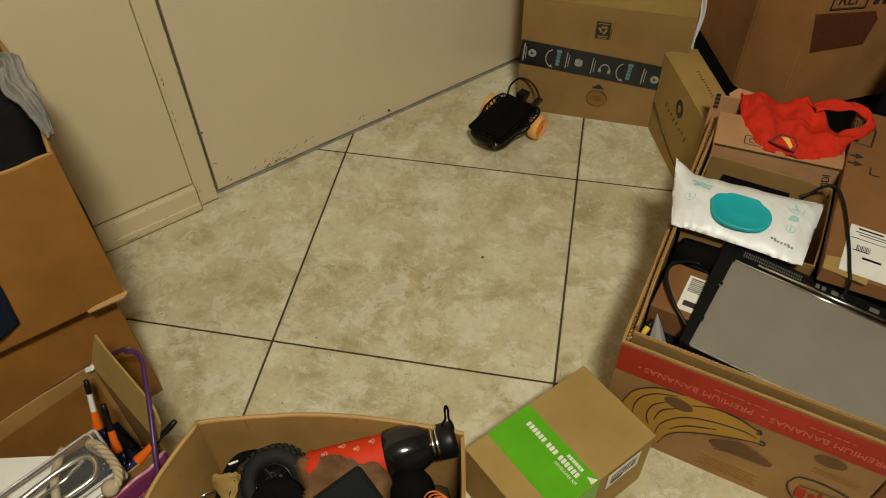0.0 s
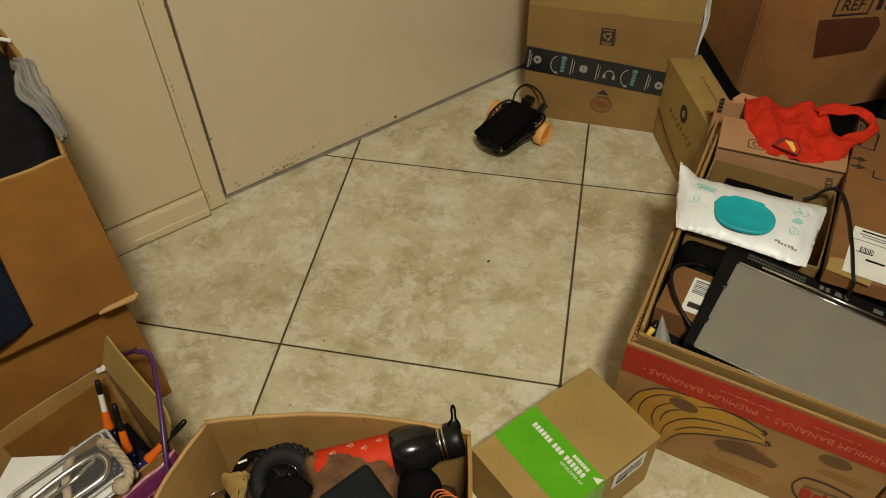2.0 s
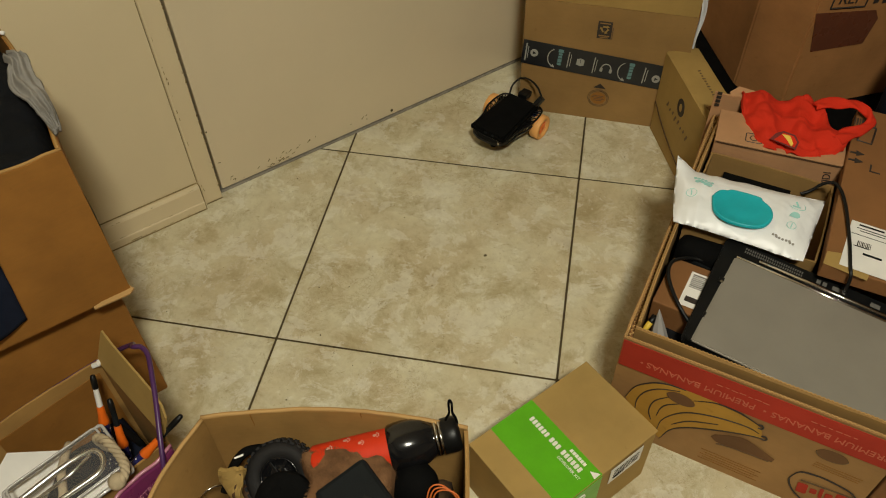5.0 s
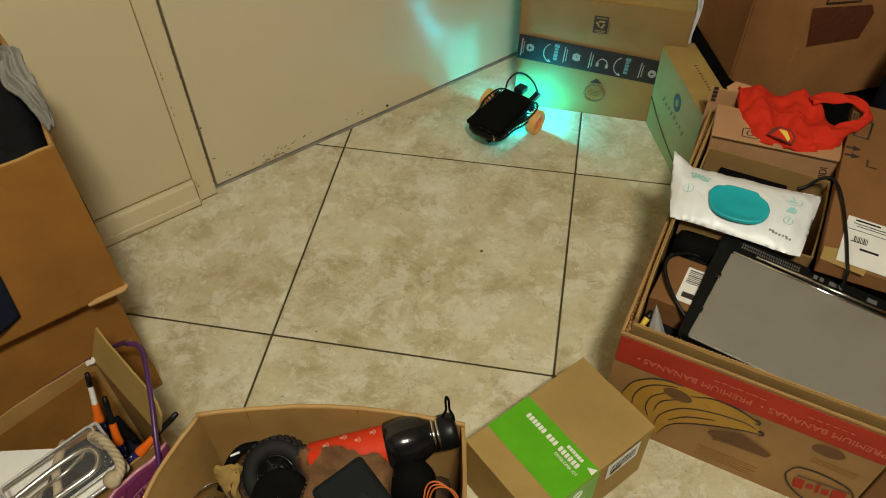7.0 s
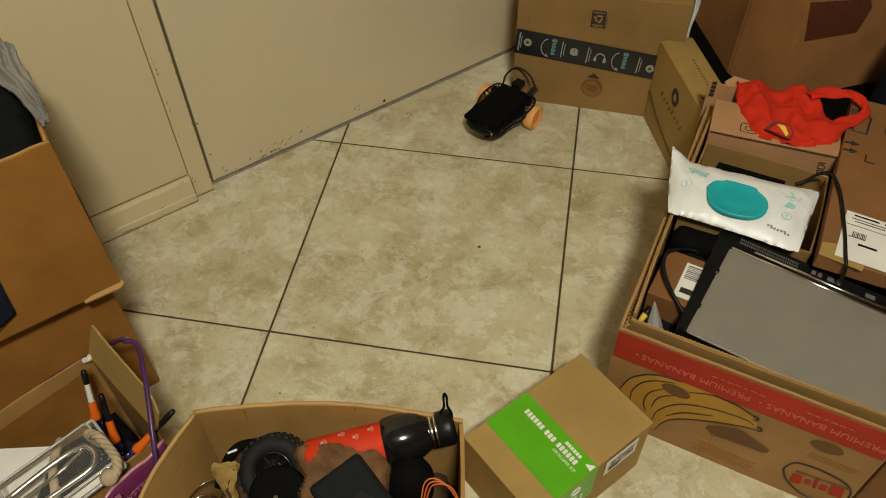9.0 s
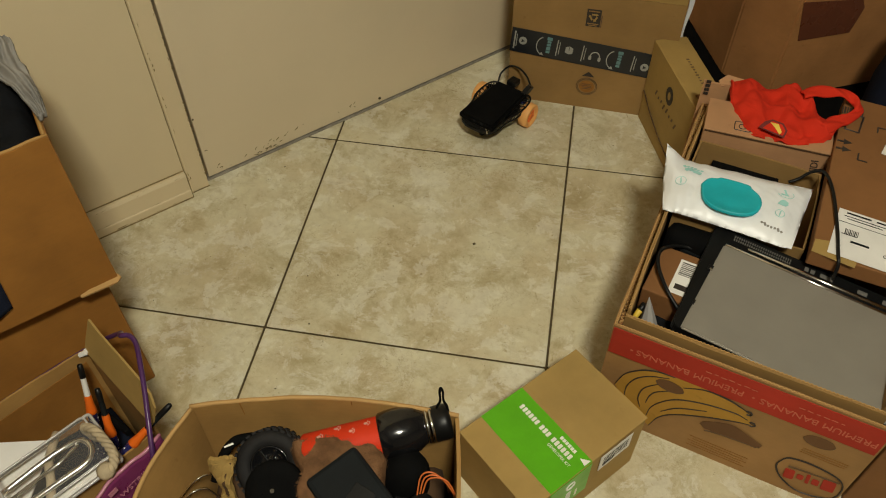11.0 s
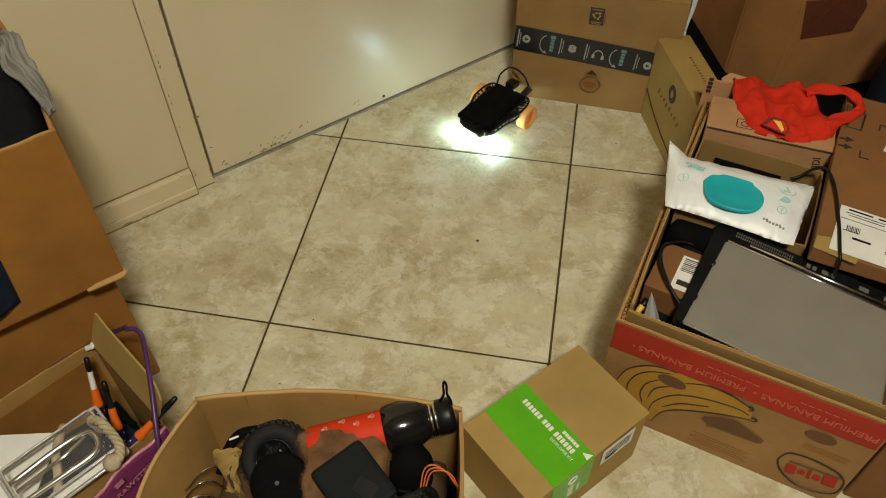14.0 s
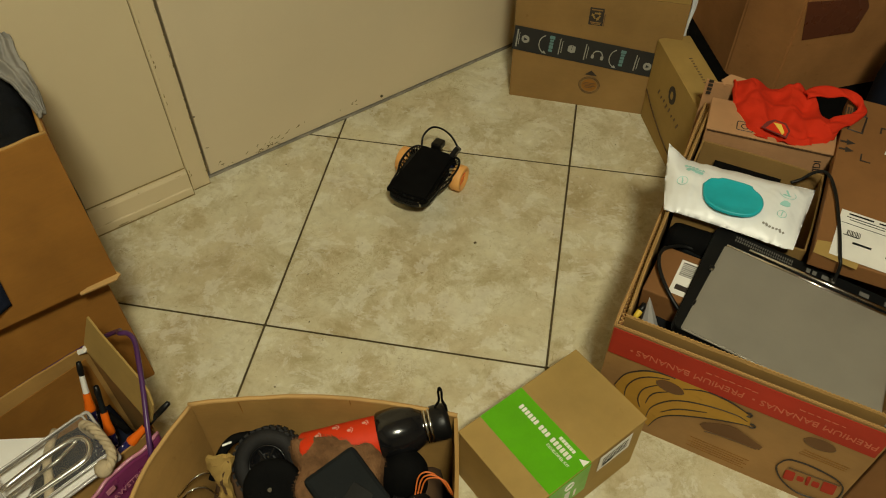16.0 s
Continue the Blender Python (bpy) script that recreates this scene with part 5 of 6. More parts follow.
spare_wheel()
hub_disc = thing("wheel_hub", aimed((0.176, -0.376, 0.222), (0.05, -0.45, 0.85)), "plain black plastic wheel hub with a bright hex nut", "toy wheel")
part("disc", lathe(bmesh.new(), [(0, -0.010), (0.034, -0.010), (0.037, -0.006), (0.037, 0.006), (0.034, 0.010), (0.020, 0.012), (0.012, 0.009), (0.006, 0.010), (0, 0.010)], 36), BLACK_MATTE, hub_disc, smooth=True)
part("wheel_nut", lathe(bmesh.new(), [(0, 0.018), (0.003, 0.018), (0.004, 0.016), (0.004, 0.0095)], 6), CHROME, hub_disc, "bright metal hex nut")
for k in range(4):
    part("ridge", solid(0.014, 0.030, -0.0012, 0.0012, 0.008, 0.0116, 0.0004), BLACK_MATTE, hub_disc, at=pose(0, 0, 0, 0, 0, 90 * k + 20))


def bottle():
    a, b = Vector((0.200, -0.331, 0.232)), Vector((0.376, -0.258, 0.248))
    ob = thing("water_bottle", aimed(a, b - a) @ Matrix.Diagonal((0.88, 0.88, 0.90, 1)), "red water bottle with black shoulder and cap, pale paw prints", "water bottle")
    part("body", lathe(bmesh.new(), [(0, 0.0), (0.026, 0.001), (0.0305, 0.006), (0.031, 0.06), (0.031, 0.112), (0.0305, 0.114)], 36), BOTTLE_RED, ob, "red lacquered body", True)
    part("shoulder", lathe(bmesh.new(), [(0.0315, 0.111), (0.0345, 0.114), (0.0362, 0.124), (0.0368, 0.136), (0.0355, 0.150), (0.0320, 0.163), (0.0270, 0.172), (0.0238, 0.177)], 36), BLACK_GLOSS, ob, "glossy black shoulder", True)
    for z in (0.180, 0.186):
        part("ring", lathe(bmesh.new(), [(0.024, z - 0.002), (0.0262, z - 0.0018), (0.0262, z + 0.0018), (0.024, z + 0.002)], 36), CHROME, ob, "bright metal ring", True)
    part("cap", lathe(bmesh.new(), [(0.0235, 0.187), (0.026, 0.189), (0.0265, 0.205), (0.0255, 0.211), (0.020, 0.2135), (0, 0.214)], 36), BLACK, ob, "black screw cap", True)
    loop = curve_points([(0.020, -0.004, 0.196), (0.030, -0.002, 0.199), (0.040, 0.0, 0.2045), (0.056, 0.001, 0.2060), (0.064, 0.002, 0.2085), (0.057, 0.003, 0.2105), (0.042, 0.003, 0.2090), (0.030, 0.003, 0.2120), (0.020, 0.003, 0.2125)], 6)
    up = ob.matrix_basis.to_3x3().inverted() @ Vector((-0.06, 0.35, 0.93))
    ax = Vector((up.x, up.y, 0)).normalized()
    turn = math.degrees(math.atan2(ax.y, ax.x))
    part("strap", tube(bmesh.new(), loop, 0.0019, 6), BLACK_MATTE, ob, "black cord loop", True, pose(0, 0, 0, 0, 0, turn))
    for z, da, s in ((0.030, 6, 1.0), (0.055, -10, 1.15), (0.075, 12, 0.9), (0.097, -2, 1.0)):
        m = pose(0, 0, z, 0, 0, turn + da) @ pose(0.0306, 0, 0, 0, 90, 0)
        part("paw_print", slab_of(ring_points(0.0030 * s, 0.0026 * s, 12, 0.001), 0.0006, m), PAW, ob)
        for k in range(4):
            t = radians(-60 + 40 * k)
            part("paw_print", slab_of(ring_points(0.0011 * s, 0.0013 * s, 8, -0.0046 * s * math.cos(t), 0.0046 * s * math.sin(t)), 0.0006, m), PAW, ob)
    return ob


bottle()
plush = rag("brown_plush", "fuzzy brown plush fabric bunched in the box", BROWN_PLUSH, pose(0.258, -0.358, 0.135, 0, 0, 20), 0.112, 0.120, 0.118, 52.0, 36, 34, 0.005, 1.4, "plush", 0.012)


def fur_on(ob, material, count, length, seed):
    """Short hairs standing on a cloth's upper side, as one part of it."""
    rf = random.Random(seed)
    faces = [p for p in ob.data.polygons if p.normal.z > 0.15 or p.normal.length == 0]
    verts, tris = [], []
    for k in range(count):
        p = rf.choice(faces)
        c = p.center + Vector((rf.uniform(-1, 1), rf.uniform(-1, 1), 0)) * 0.002
        d = (p.normal + Vector((rf.gauss(0, 0.5), rf.gauss(0, 0.5), rf.gauss(0, 0.3)))).normalized() * length * rf.uniform(0.5, 1.2)
        w = Vector((rf.uniform(-1, 1), rf.uniform(-1, 1), 0)).normalized() * 0.00035
        i = len(verts)
        verts += [c - w, c + w, c + d]
        tris.append((i, i + 1, i + 2))
    me = bpy.data.meshes.new("fuzz")
    me.from_pydata(verts, [], tris)
    me.materials.append(material)
    fz = new("fuzz", me)
    fz.parent = ob
    return tagged(fz, "short brown fuzz", "", "", "stuff")


fur_on(plush, BROWN_PLUSH, 11000, 0.0028, 5)


def slate_case():
    ob = thing("slate_case", pose(0.277, -0.381, 0.262, 6, -4, 48), "dark grey plastic device case lying on brown plush", "device case")
    part("body", solid(-0.036, 0.036, -0.042, 0.042, 0, 0.016, 0.006), SLATE, ob)
    part("recess", solid(-0.010, 0.012, -0.030, -0.002, 0.0158, 0.0166, 0.0006), BLACK, ob, at=pose(0, 0, 0, 0, 0, 20))
    return ob


slate_case()
pouch = thing("black_gadget_bag", pose(0.330, -0.322, 0.150), "small black gadget bag beneath the bottle cap", "bag")
part("body", lathe(bmesh.new(), [(0, 0), (0.022, 0.004), (0.030, 0.03), (0.031, 0.065), (0.024, 0.088), (0.010, 0.096), (0, 0.097)], 24), BLACK_MATTE, pouch, smooth=True)
part("buckle", solid(-0.008, 0.008, -0.034, -0.028, 0.05, 0.058, 0.001), BLACK_GLOSS, pouch)
motor = thing("small_motor", aimed((0.352, -0.360, 0.185), (0.2, -0.2, 1)), "small black electric motor with loose orange wires", "motor")
part("can", lathe(bmesh.new(), [(0, 0), (0.017, 0), (0.018, 0.004), (0.018, 0.040), (0.015, 0.044), (0.006, 0.044), (0.006, 0.052), (0, 0.052)], 22), BLACK, motor, smooth=True)
for k in range(3):
    part("wire", tube(bmesh.new(), curve_points([(0.004 * k, 0.012, 0.04), (0.016 + 0.003 * k, 0.030 - 0.004 * k, 0.058), (0.030 + 0.004 * k, 0.024 - 0.008 * k, 0.064), (0.040, 0.002 - 0.010 * k, 0.050), (0.044, -0.02 - 0.006 * k, 0.034)], 6), 0.0011, 6), WIRE_ORANGE, motor, "orange insulated wire", True)
scrap = thing("cardboard_scrap", pose(0.088, -0.372, 0.158, -14, 0, -12), "torn piece of corrugated cardboard standing in the box", "cardboard scrap")
part("board", sheet(lambda s, t: Vector((0.030 * s - 0.004 * t + 0.003 * math.sin(t * 7), 0.006 * math.sin(s * 3 + t * 5) + 0.004 * noise.noise(Vector((s * 3, t * 6, 4))), 0.088 * t + 0.010 * noise.noise(Vector((s * 5, 2.0, 1))) * t)), 14, 24, 0.006), KRAFT_PALE, scrap)
part("stripe", sheet(lambda s, t: Vector((0.0215 + 0.004 * s - 0.004 * t + 0.003 * math.sin(t * 7), 0.006 * math.sin(2.3 + t * 5) + 0.004 * noise.noise(Vector((2.3, t * 6, 4))) - 0.0075, 0.006 + 0.076 * t)), 2, 20, 0.001), HOLE, scrap, "dark printed stripe")
wirecage = thing("wire_frame", pose(0.070, -0.405, 0.16), "bent silver wire frame among dark odds and ends", "wire frame")
for k in range(3):
    part("wire", tube(bmesh.new(), curve_points([(-0.02, -0.03 + 0.02 * k, 0.03), (0.0, -0.01 + 0.018 * k, 0.055), (0.016, 0.0 + 0.02 * k, 0.050), (0.03, 0.004 + 0.016 * k, 0.030)], 5), 0.0016, 6), CHROME, wirecage, smooth=True)

coil = part("cable_coil", tube(bmesh.new(), curve_points([(0.092, -0.372, 0.205), (0.096, -0.345, 0.222), (0.106, -0.326, 0.230), (0.122, -0.316, 0.228), (0.140, -0.305, 0.215)], 8), 0.0062, 8), BLACK_MATTE, None, "", True)
tagged(coil, "thick black cable curled behind the toy wheel", "cable")
tag = thing("white_tag", pose(0.108, -0.340, 0.248, 20, 0, 35), "small white plastic tie end by the toy wheel", "plastic tie")
part("strip", solid(-0.006, 0.006, -0.0013, 0.0013, 0, 0.0014, 0.0003), PAPER, tag)
gadget = thing("black_gadget", pose(0.350, -0.385, 0.190, 8, -6, 30), "black plastic gadget with small bright screws", "gadget")
part("body", solid(-0.024, 0.024, -0.030, 0.030, 0, 0.036, 0.005), BLACK, gadget)
part("plate", solid(-0.018, 0.018, -0.022, 0.022, 0.036, 0.040, 0.0015), BLACK_GLOSS, gadget)
for k in range(6):
    part("screw", lathe(bmesh.new(), [(0, 0.0016), (0.0022, 0.0012), (0.0026, 0)], 10), CHROME, gadget, "bright screw head", True, pose(-0.012 + 0.012 * (k % 3), -0.014 + 0.026 * (k // 3), 0.040))

# ---- the small open carton with brushes, rope and a blister pack ----
TB = pose(-0.263, -0.412, 0, 0, 0, -34)


def brush_carton():
    ob = thing("brush_carton", TB, "small open tan carton with raised flap holding brushes and rope", "cardboard box")
    w, d, h, th = 0.166, 0.220, 0.240, 0.003
    part("bottom", solid(th, w - th, th, d - th, 0, th), KRAFT_WARM, ob)
    part("side", wall_panel(w, h - 0.05, th, 0.003, 0.002, 61.0), KRAFT_WARM, ob)
    part("side", wall_panel(w, h, th, 0.003, 0.001, 63.0), KRAFT_WARM, ob, at=pose(w, d, 0, 0, 0, 180))
    part("side", wall_panel(d - 0.006, h - 0.02, th, 0.003, 0.002, 65.0), KRAFT_WARM, ob, at=pose(w, 0.003, 0, 0, 0, 90))
    part("side", wall_panel(d - 0.006, h, th, 0.006, 0.002, 67.0), KRAFT_WARM, ob, at=pose(0, d - 0.003, 0, 0, 0, -90))
    part("flap", slab_of([(0.002, 0), (0.170, 0), (0.172, 0.036), (0.160, 0.050), (0.142, 0.056), (0.096, 0.058), (0.040, 0.060), (0.012, 0.064), (0.008, 0.040)], 0.003, pose(0.0, d - 0.001, h, 70, 0, 0)), KRAFT_PALE, ob, "raised tan cardboard flap")
    part("fray", tube(bmesh.new(), [(0.004, d - 0.012, h), (0.010, d - 0.006, h + 0.004), (0.006, d - 0.002, h + 0.003)], 0.004, 6), PAPER, ob, "white frayed board corner")
    part("crease", solid(0.0034, 0.0044, 0.06, 0.21, 0.02, 0.22), KRAFT_DEEP, ob)
    return ob


brush_carton()


def brush(tip, end, spans, label):
    """A paint brush or marker: black tip, pale ferrule, orange grip, dotted navy handle."""
    a, b = Vector(tip), Vector(end)
    n = (b - a).length
    ob = thing("brush", aimed(a, b - a), label, "brush", "brushes in the carton")
    t0, t1, t2 = (n * s for s in spans)
    part("tip", lathe(bmesh.new(), [(0, 0), (0.0034, 0.002), (0.0042, t0 * 0.5), (0.0040, t0)], 14), BLACK, ob, "black brush tip", True)
    part("ferrule", lathe(bmesh.new(), [(0.0038, t0), (0.0036, t0 * 1.1), (0.0041, t1)], 14), PAPER if "white" in label else SLATE, ob, smooth=True)
    part("grip", lathe(bmesh.new(), [(0.0044, t1), (0.0050, t1 + 0.002), (0.0055, (t1 + t2) / 2), (0.0072, t2 - 0.004), (0.0074, t2), (0.0061, t2 + 0.001)], 18), ORANGE, ob, "orange grip", True)
    part("handle", lathe(bmesh.new(), [(0.0061, t2), (0.0067, t2 + 0.01), (0.0065, n), (0.0, n + 0.004)], 18), NAVY, ob, "navy handle with pale dots", True)
    k = 0
    z = t2 + 0.009
    while z < n - 0.004:
        for j in range(4):
            m = pose(0, 0, z, 0, 0, 90 * j + 37 * k) @ pose(0.0064, 0, 0, 0, 90, 0)
            part("dot", slab_of(ring_points(0.0012, 0.0012, 8), 0.0006, m), PAPER, ob)
        z += 0.010
        k += 1
    return ob


brush((-0.119, -0.271, 0.270), (-0.108, -0.335, 0.110), (0.13, 0.30, 0.47), "slim brush with white ferrule, orange grip and navy handle")
brush((-0.092, -0.291, 0.250), (-0.066, -0.356, 0.115), (0.13, 0.28, 0.50), "short dark brush with orange grip and navy handle")
brush((0.020, -0.303, 0.262), (-0.085, -0.402, 0.165), (0.14, 0.27, 0.44), "brush lying aslant with orange grip and navy handle")
pen = thing("black_clip", aimed((-0.094, -0.300, 0.19), (0.7, -0.35, 0.1)), "black plastic clip lying behind the brushes", "clip")
part("body", solid(-0.004, 0.004, -0.006, 0.006, 0, 0.05, 0.002), BLACK_MATTE, pen)


def blister_pack():
    m = pose(-0.092, -0.408, 0.243, 0, 0, 53) @ pose(0, 0, 0, 4, -3, 0)
    ob = thing("blister_pack", m, "clear plastic blister pack with a steel snap hook inside", "blister pack")
    bm = bmesh.new()
    w, d = 0.135, 0.085
    rim = [(x, y, 0.0) for x, y in round_rect(w, d, 0.004)]
    rim2 = [(x, y, 0.014) for x, y in round_rect(w - 0.014, d - 0.014, 0.006)]
    a = [bm.verts.new(p) for p in rim]
    b = [bm.verts.new((p[0] * 0.93, p[1] * 0.90, 0.0015)) for p in rim]
    c = [bm.verts.new(p) for p in rim2]
    for r0, r1 in ((a, b), (b, c)):
        for i in range(len(a)):
            bm.faces.new((r0[i], r0[(i + 1) % len(a)], r1[(i + 1) % len(a)], r1[i]))
    bm.faces.new(c)
    part("cover", bm, CLEAR, ob, "clear plastic cover").visible_shadow = False
    part("edge", tube(bmesh.new(), rim, 0.0024, 5, True), BLISTER_EDGE, ob, smooth=True)
    part("edge", tube(bmesh.new(), rim2, 0.0017, 5, True), BLISTER_EDGE, ob, smooth=True)
    part("card", solid(-0.03, w / 2 - 0.006, -d / 2 + 0.004, -d / 2 + 0.018, -0.002, -0.0008), PAPER, ob, "white backing card")
    hook = curve_points([(-0.06, -0.016, 0.006), (0.0, -0.018, 0.006), (0.034, -0.018, 0.006), (0.046, -0.008, 0.006), (0.047, 0.006, 0.006), (0.036, 0.016, 0.006), (0.0, 0.019, 0.006), (-0.06, 0.016, 0.006)], 7)
    part("snap_hook", tube(bmesh.new(), hook, 0.0038, 10), CHROME, ob, "polished steel snap hook", True)
    part("hook_gate", tube(bmesh.new(), [(-0.058, 0.002, 0.006), (0.01, 0.004, 0.006), (0.038, 0.010, 0.006)], 0.0026, 8), CHROME, ob, smooth=True)
    return ob


blister_pack()


def rope_coil():
    ob = thing("rope", pose(0, 0, 0), "twisted natural rope with a knot lying over the blister pack", "rope")
    path = curve_points([(-0.088, -0.338, 0.200), (-0.080, -0.350, 0.252), (-0.058, -0.358, 0.270), (-0.034, -0.372, 0.272), (-0.018, -0.386, 0.270), (-0.015, -0.400, 0.266), (-0.026, -0.405, 0.262)], 10)
    for k in range(3):
        pts = []
        for i, p in enumerate(path):
            d = (path[min(i + 1, len(path) - 1)] - path[max(i - 1, 0)]).normalized()
            s = d.cross(Vector((0, 0, 1))).normalized()
            u = s.cross(d)
            a = i * 0.55 + 2.094 * k
            pts.append(p + 0.0030 * (s * math.cos(a) + u * math.sin(a)))
        part("strand", tube(bmesh.new(), pts, 0.0033, 8), ROPE, ob, smooth=True)
    part("knot", lathe(bmesh.new(), [(0, -0.009), (0.008, -0.007), (0.0115, 0), (0.008, 0.007), (0, 0.009)], 14), ROPE, ob, smooth=True, at=pose(-0.021, -0.404, 0.264, 20, 30, 0))
    return ob


rope_coil()
rope2 = part("rope_end", tube(bmesh.new(), curve_points([(-0.128, -0.352, 0.225), (-0.113, -0.392, 0.236), (-0.095, -0.420, 0.238), (-0.083, -0.448, 0.232), (-0.08, -0.48, 0.21)], 8), [0.0055] * 33, 10), ROPE, None, "", True)
tagged(rope2, "length of pale rope inside the carton", "rope")
papers = part("paper_sheet", slab_of([(0, 0), (0.075, 0.004), (0.066, -0.10), (-0.02, -0.11)], 0.002, pose(-0.208, -0.375, 0.215, 0, 4, 12)), PAPER, None)
tagged(papers, "white folded paper sheet lying in the carton", "paper")
rag("dark_filler", "dark blue fabric filling the carton bottom", NAVY_CLOTH, TB @ pose(0.083, 0.11, 0.005), 0.155, 0.205, 0.115, 71.0, 24, 24)


def gift_bag():
    ob = thing("purple_bag", pose(0, 0, 0), "purple plastic bag with stiff looped handle beside the carton", "bag")
    hnd = curve_points([(-0.275, -0.412, 0.205), (-0.248, -0.365, 0.222), (-0.206, -0.300, 0.225), (-0.150, -0.212, 0.215), (-0.100, -0.205, 0.250), (-0.068, -0.236, 0.298), (-0.053, -0.238, 0.304), (-0.040, -0.247, 0.302), (-0.023, -0.274, 0.300), (-0.006, -0.307, 0.288), (0.009, -0.342, 0.270), (0.019, -0.369, 0.248), (0.022, -0.385, 0.225)], 8)
    part("handle", tube(bmesh.new(), hnd, 0.0034, 10), PURPLE, ob, "purple looped plastic handle", True)

    def fn(s, t):
        a, b = Vector((0.018, -0.342, 0.252)), Vector((-0.040, -0.458, 0.246))
        p = a.lerp(b, s)
        p = p + Vector((0.024, -0.012, -0.235)) * t
        return p + Vector((0.004, -0.002, 0)) * math.sin(s * 9 + t * 4) * 0.6 + Vector((0, 0, 0.0012 * math.sin(s * 23)))
    part("film", sheet(fn, 26, 20, 0.0012), MAGENTA, ob, "shiny magenta plastic film", True)
    part("seal", tube(bmesh.new(), [fn(i / 20, 0.0) for i in range(21)], 0.0026, 6), PINK_EDGE, ob, "pale pink sealed edge", True)
    d = Vector((0.058, 0.116, 0.006)).normalized()
    up = Vector((-0.024, 0.012, 0.235)).normalized()
    n = d.cross(up).normalized()
    up = n.cross(d)
    face = Matrix(((d.x, up.x, n.x, -0.004), (d.y, up.y, n.y, -0.404), (d.z, up.z, n.z, 0.230), (0, 0, 0, 1)))
    lettering("lettering", "DRAWSTRING", 0.012, face @ pose(0, 0, 0.006), PINK_EDGE, ob, "pale pink printed word")
    bars([(-0.018, 0.018, 0.012, 0.008), (-0.045, 0.016, 0.010, 0.008)], face @ pose(0, 0, 0.006), PINK_EDGE, ob, "printed_mark")
    return ob


gift_bag()

# ---- the toy robot car ----
R0 = pose(0.333, 0.638, 0, 0, 0, -116.4)


def robot_car():
    car = thing("robot_car", R0, "small black robot car with peach wheels, power bank and cable loop", "toy car")
    out = [(-0.036, -0.028), (-0.032, -0.046), (-0.012, -0.054), (0.024, -0.054), (0.052, -0.046), (0.090, -0.042), (0.106, -0.032), (0.113, -0.012), (0.113, 0.012), (0.106, 0.032), (0.090, 0.042), (0.052, 0.046), (0.024, 0.054), (-0.012, 0.054), (-0.032, 0.046), (-0.036, 0.028)]
    part("chassis", slab_of([(0.006 + x * 0.84, y * 0.78) for x, y in out], 0.004, pose(0, 0.010, 0.034), 0.001), BLACK, car)
    part("top_plate", slab_of([(0.006 + x * 0.84, y * 0.80) for x, y in out], 0.003, pose(0, 0.010, 0.054), 0.001), BLACK, car)
    loop = curve_points([(x, y, 0) for x, y in out + out[:1]], 6)[:-1]
    ring = [Vector((p.x * 1.00 - 0.003, p.y * 1.03 + 0.012, 0.0555)) for p in loop]
    part("slotted_rim", tube(bmesh.new(), ring, 0.0022, 6, True), BLACK, car, "black slotted chassis rim", True)
    low_ring = [Vector((0.002 + p.x * 0.93, p.y * 0.95 + 0.012, 0.0405)) for p in loop]
    part("lower_rim", tube(bmesh.new(), low_ring, 0.0020, 6, True), BLACK, car, smooth=True)
    for k in range(0, len(loop), 2):
        p = loop[k]
        bar = [Vector((0.006 + p.x * 0.80, p.y * 0.76 + 0.010, 0.0555)), ring[k], low_ring[k]]
        part("rib", tube(bmesh.new(), bar, 0.0013, 4), BLACK, car)
    for s in (-1, 1):
        part("motor", solid(-0.012, 0.055, s * 0.030 - 0.010, s * 0.030 + 0.010, 0.022, 0.0335, 0.002), BLACK_MATTE, car)
    part("circuit_board", solid(-0.022, 0.100, -0.026, 0.042, 0.040, 0.044), BLACK_MATTE, car)
    bank = part("power_bank", slab_of([(p.x, p.y) for p in curve_points([(-0.022, -0.018, 0), (-0.016, -0.025, 0), (0.03, -0.027, 0), (0.103, -0.033, 0), (0.113, -0.027, 0), (0.116, 0.012, 0), (0.114, 0.045, 0), (0.104, 0.051, 0), (0.03, 0.049, 0), (-0.014, 0.048, 0), (-0.022, 0.041, 0), (-0.022, -0.018, 0)], 5)[:-1]], 0.0145, pose(-0.004, 0.007, 0.0585), 0.003), BLACK_MATTE, car, "flat black power bank")
    part("port", solid(0.1105, 0.1124, 0.010, 0.016, 0.066, 0.071, 0.0004), SLATE, bank)
    part("port", solid(0.1105, 0.1124, 0.028, 0.034, 0.066, 0.071, 0.0004), SLATE, bank)
    part("bumper", slab_of([(0.095, -0.036), (0.113, -0.030), (0.122, -0.012), (0.122, 0.022), (0.113, 0.044), (0.095, 0.050)], 0.010, pose(-0.006, 0.007, 0.045), 0.002), BLACK, car, "black front bumper")
    part("axle", tube(bmesh.new(), [(-0.014, -0.052, 0.0272), (-0.014, 0.070, 0.0272)], 0.003, 8), BLACK_MATTE, car)
    part("caster", lathe(bmesh.new(), [(0, 0), (0.006, 0.0018), (0.0088, 0.009), (0.007, 0.016), (0.007, 0.0345), (0, 0.0345)], 16), SLATE, car, "small ball caster", True, pose(0.072, 0.008, 0))
    part("usb_stick", solid(-0.034, -0.008, -0.008, 0.014, 0.060, 0.074, 0.003), BLACK, car, "black wireless stick", at=pose(0, 0, 0, 0, -8, 0) @ pose(-0.018, 0.004, 0.004))
    part("connector", solid(-0.009, 0.009, -0.005, 0.005, 0, 0.030, 0.002), BLACK, car, "black cable plug", at=pose(-0.022, 0.046, 0.062, -22, -38, 0))
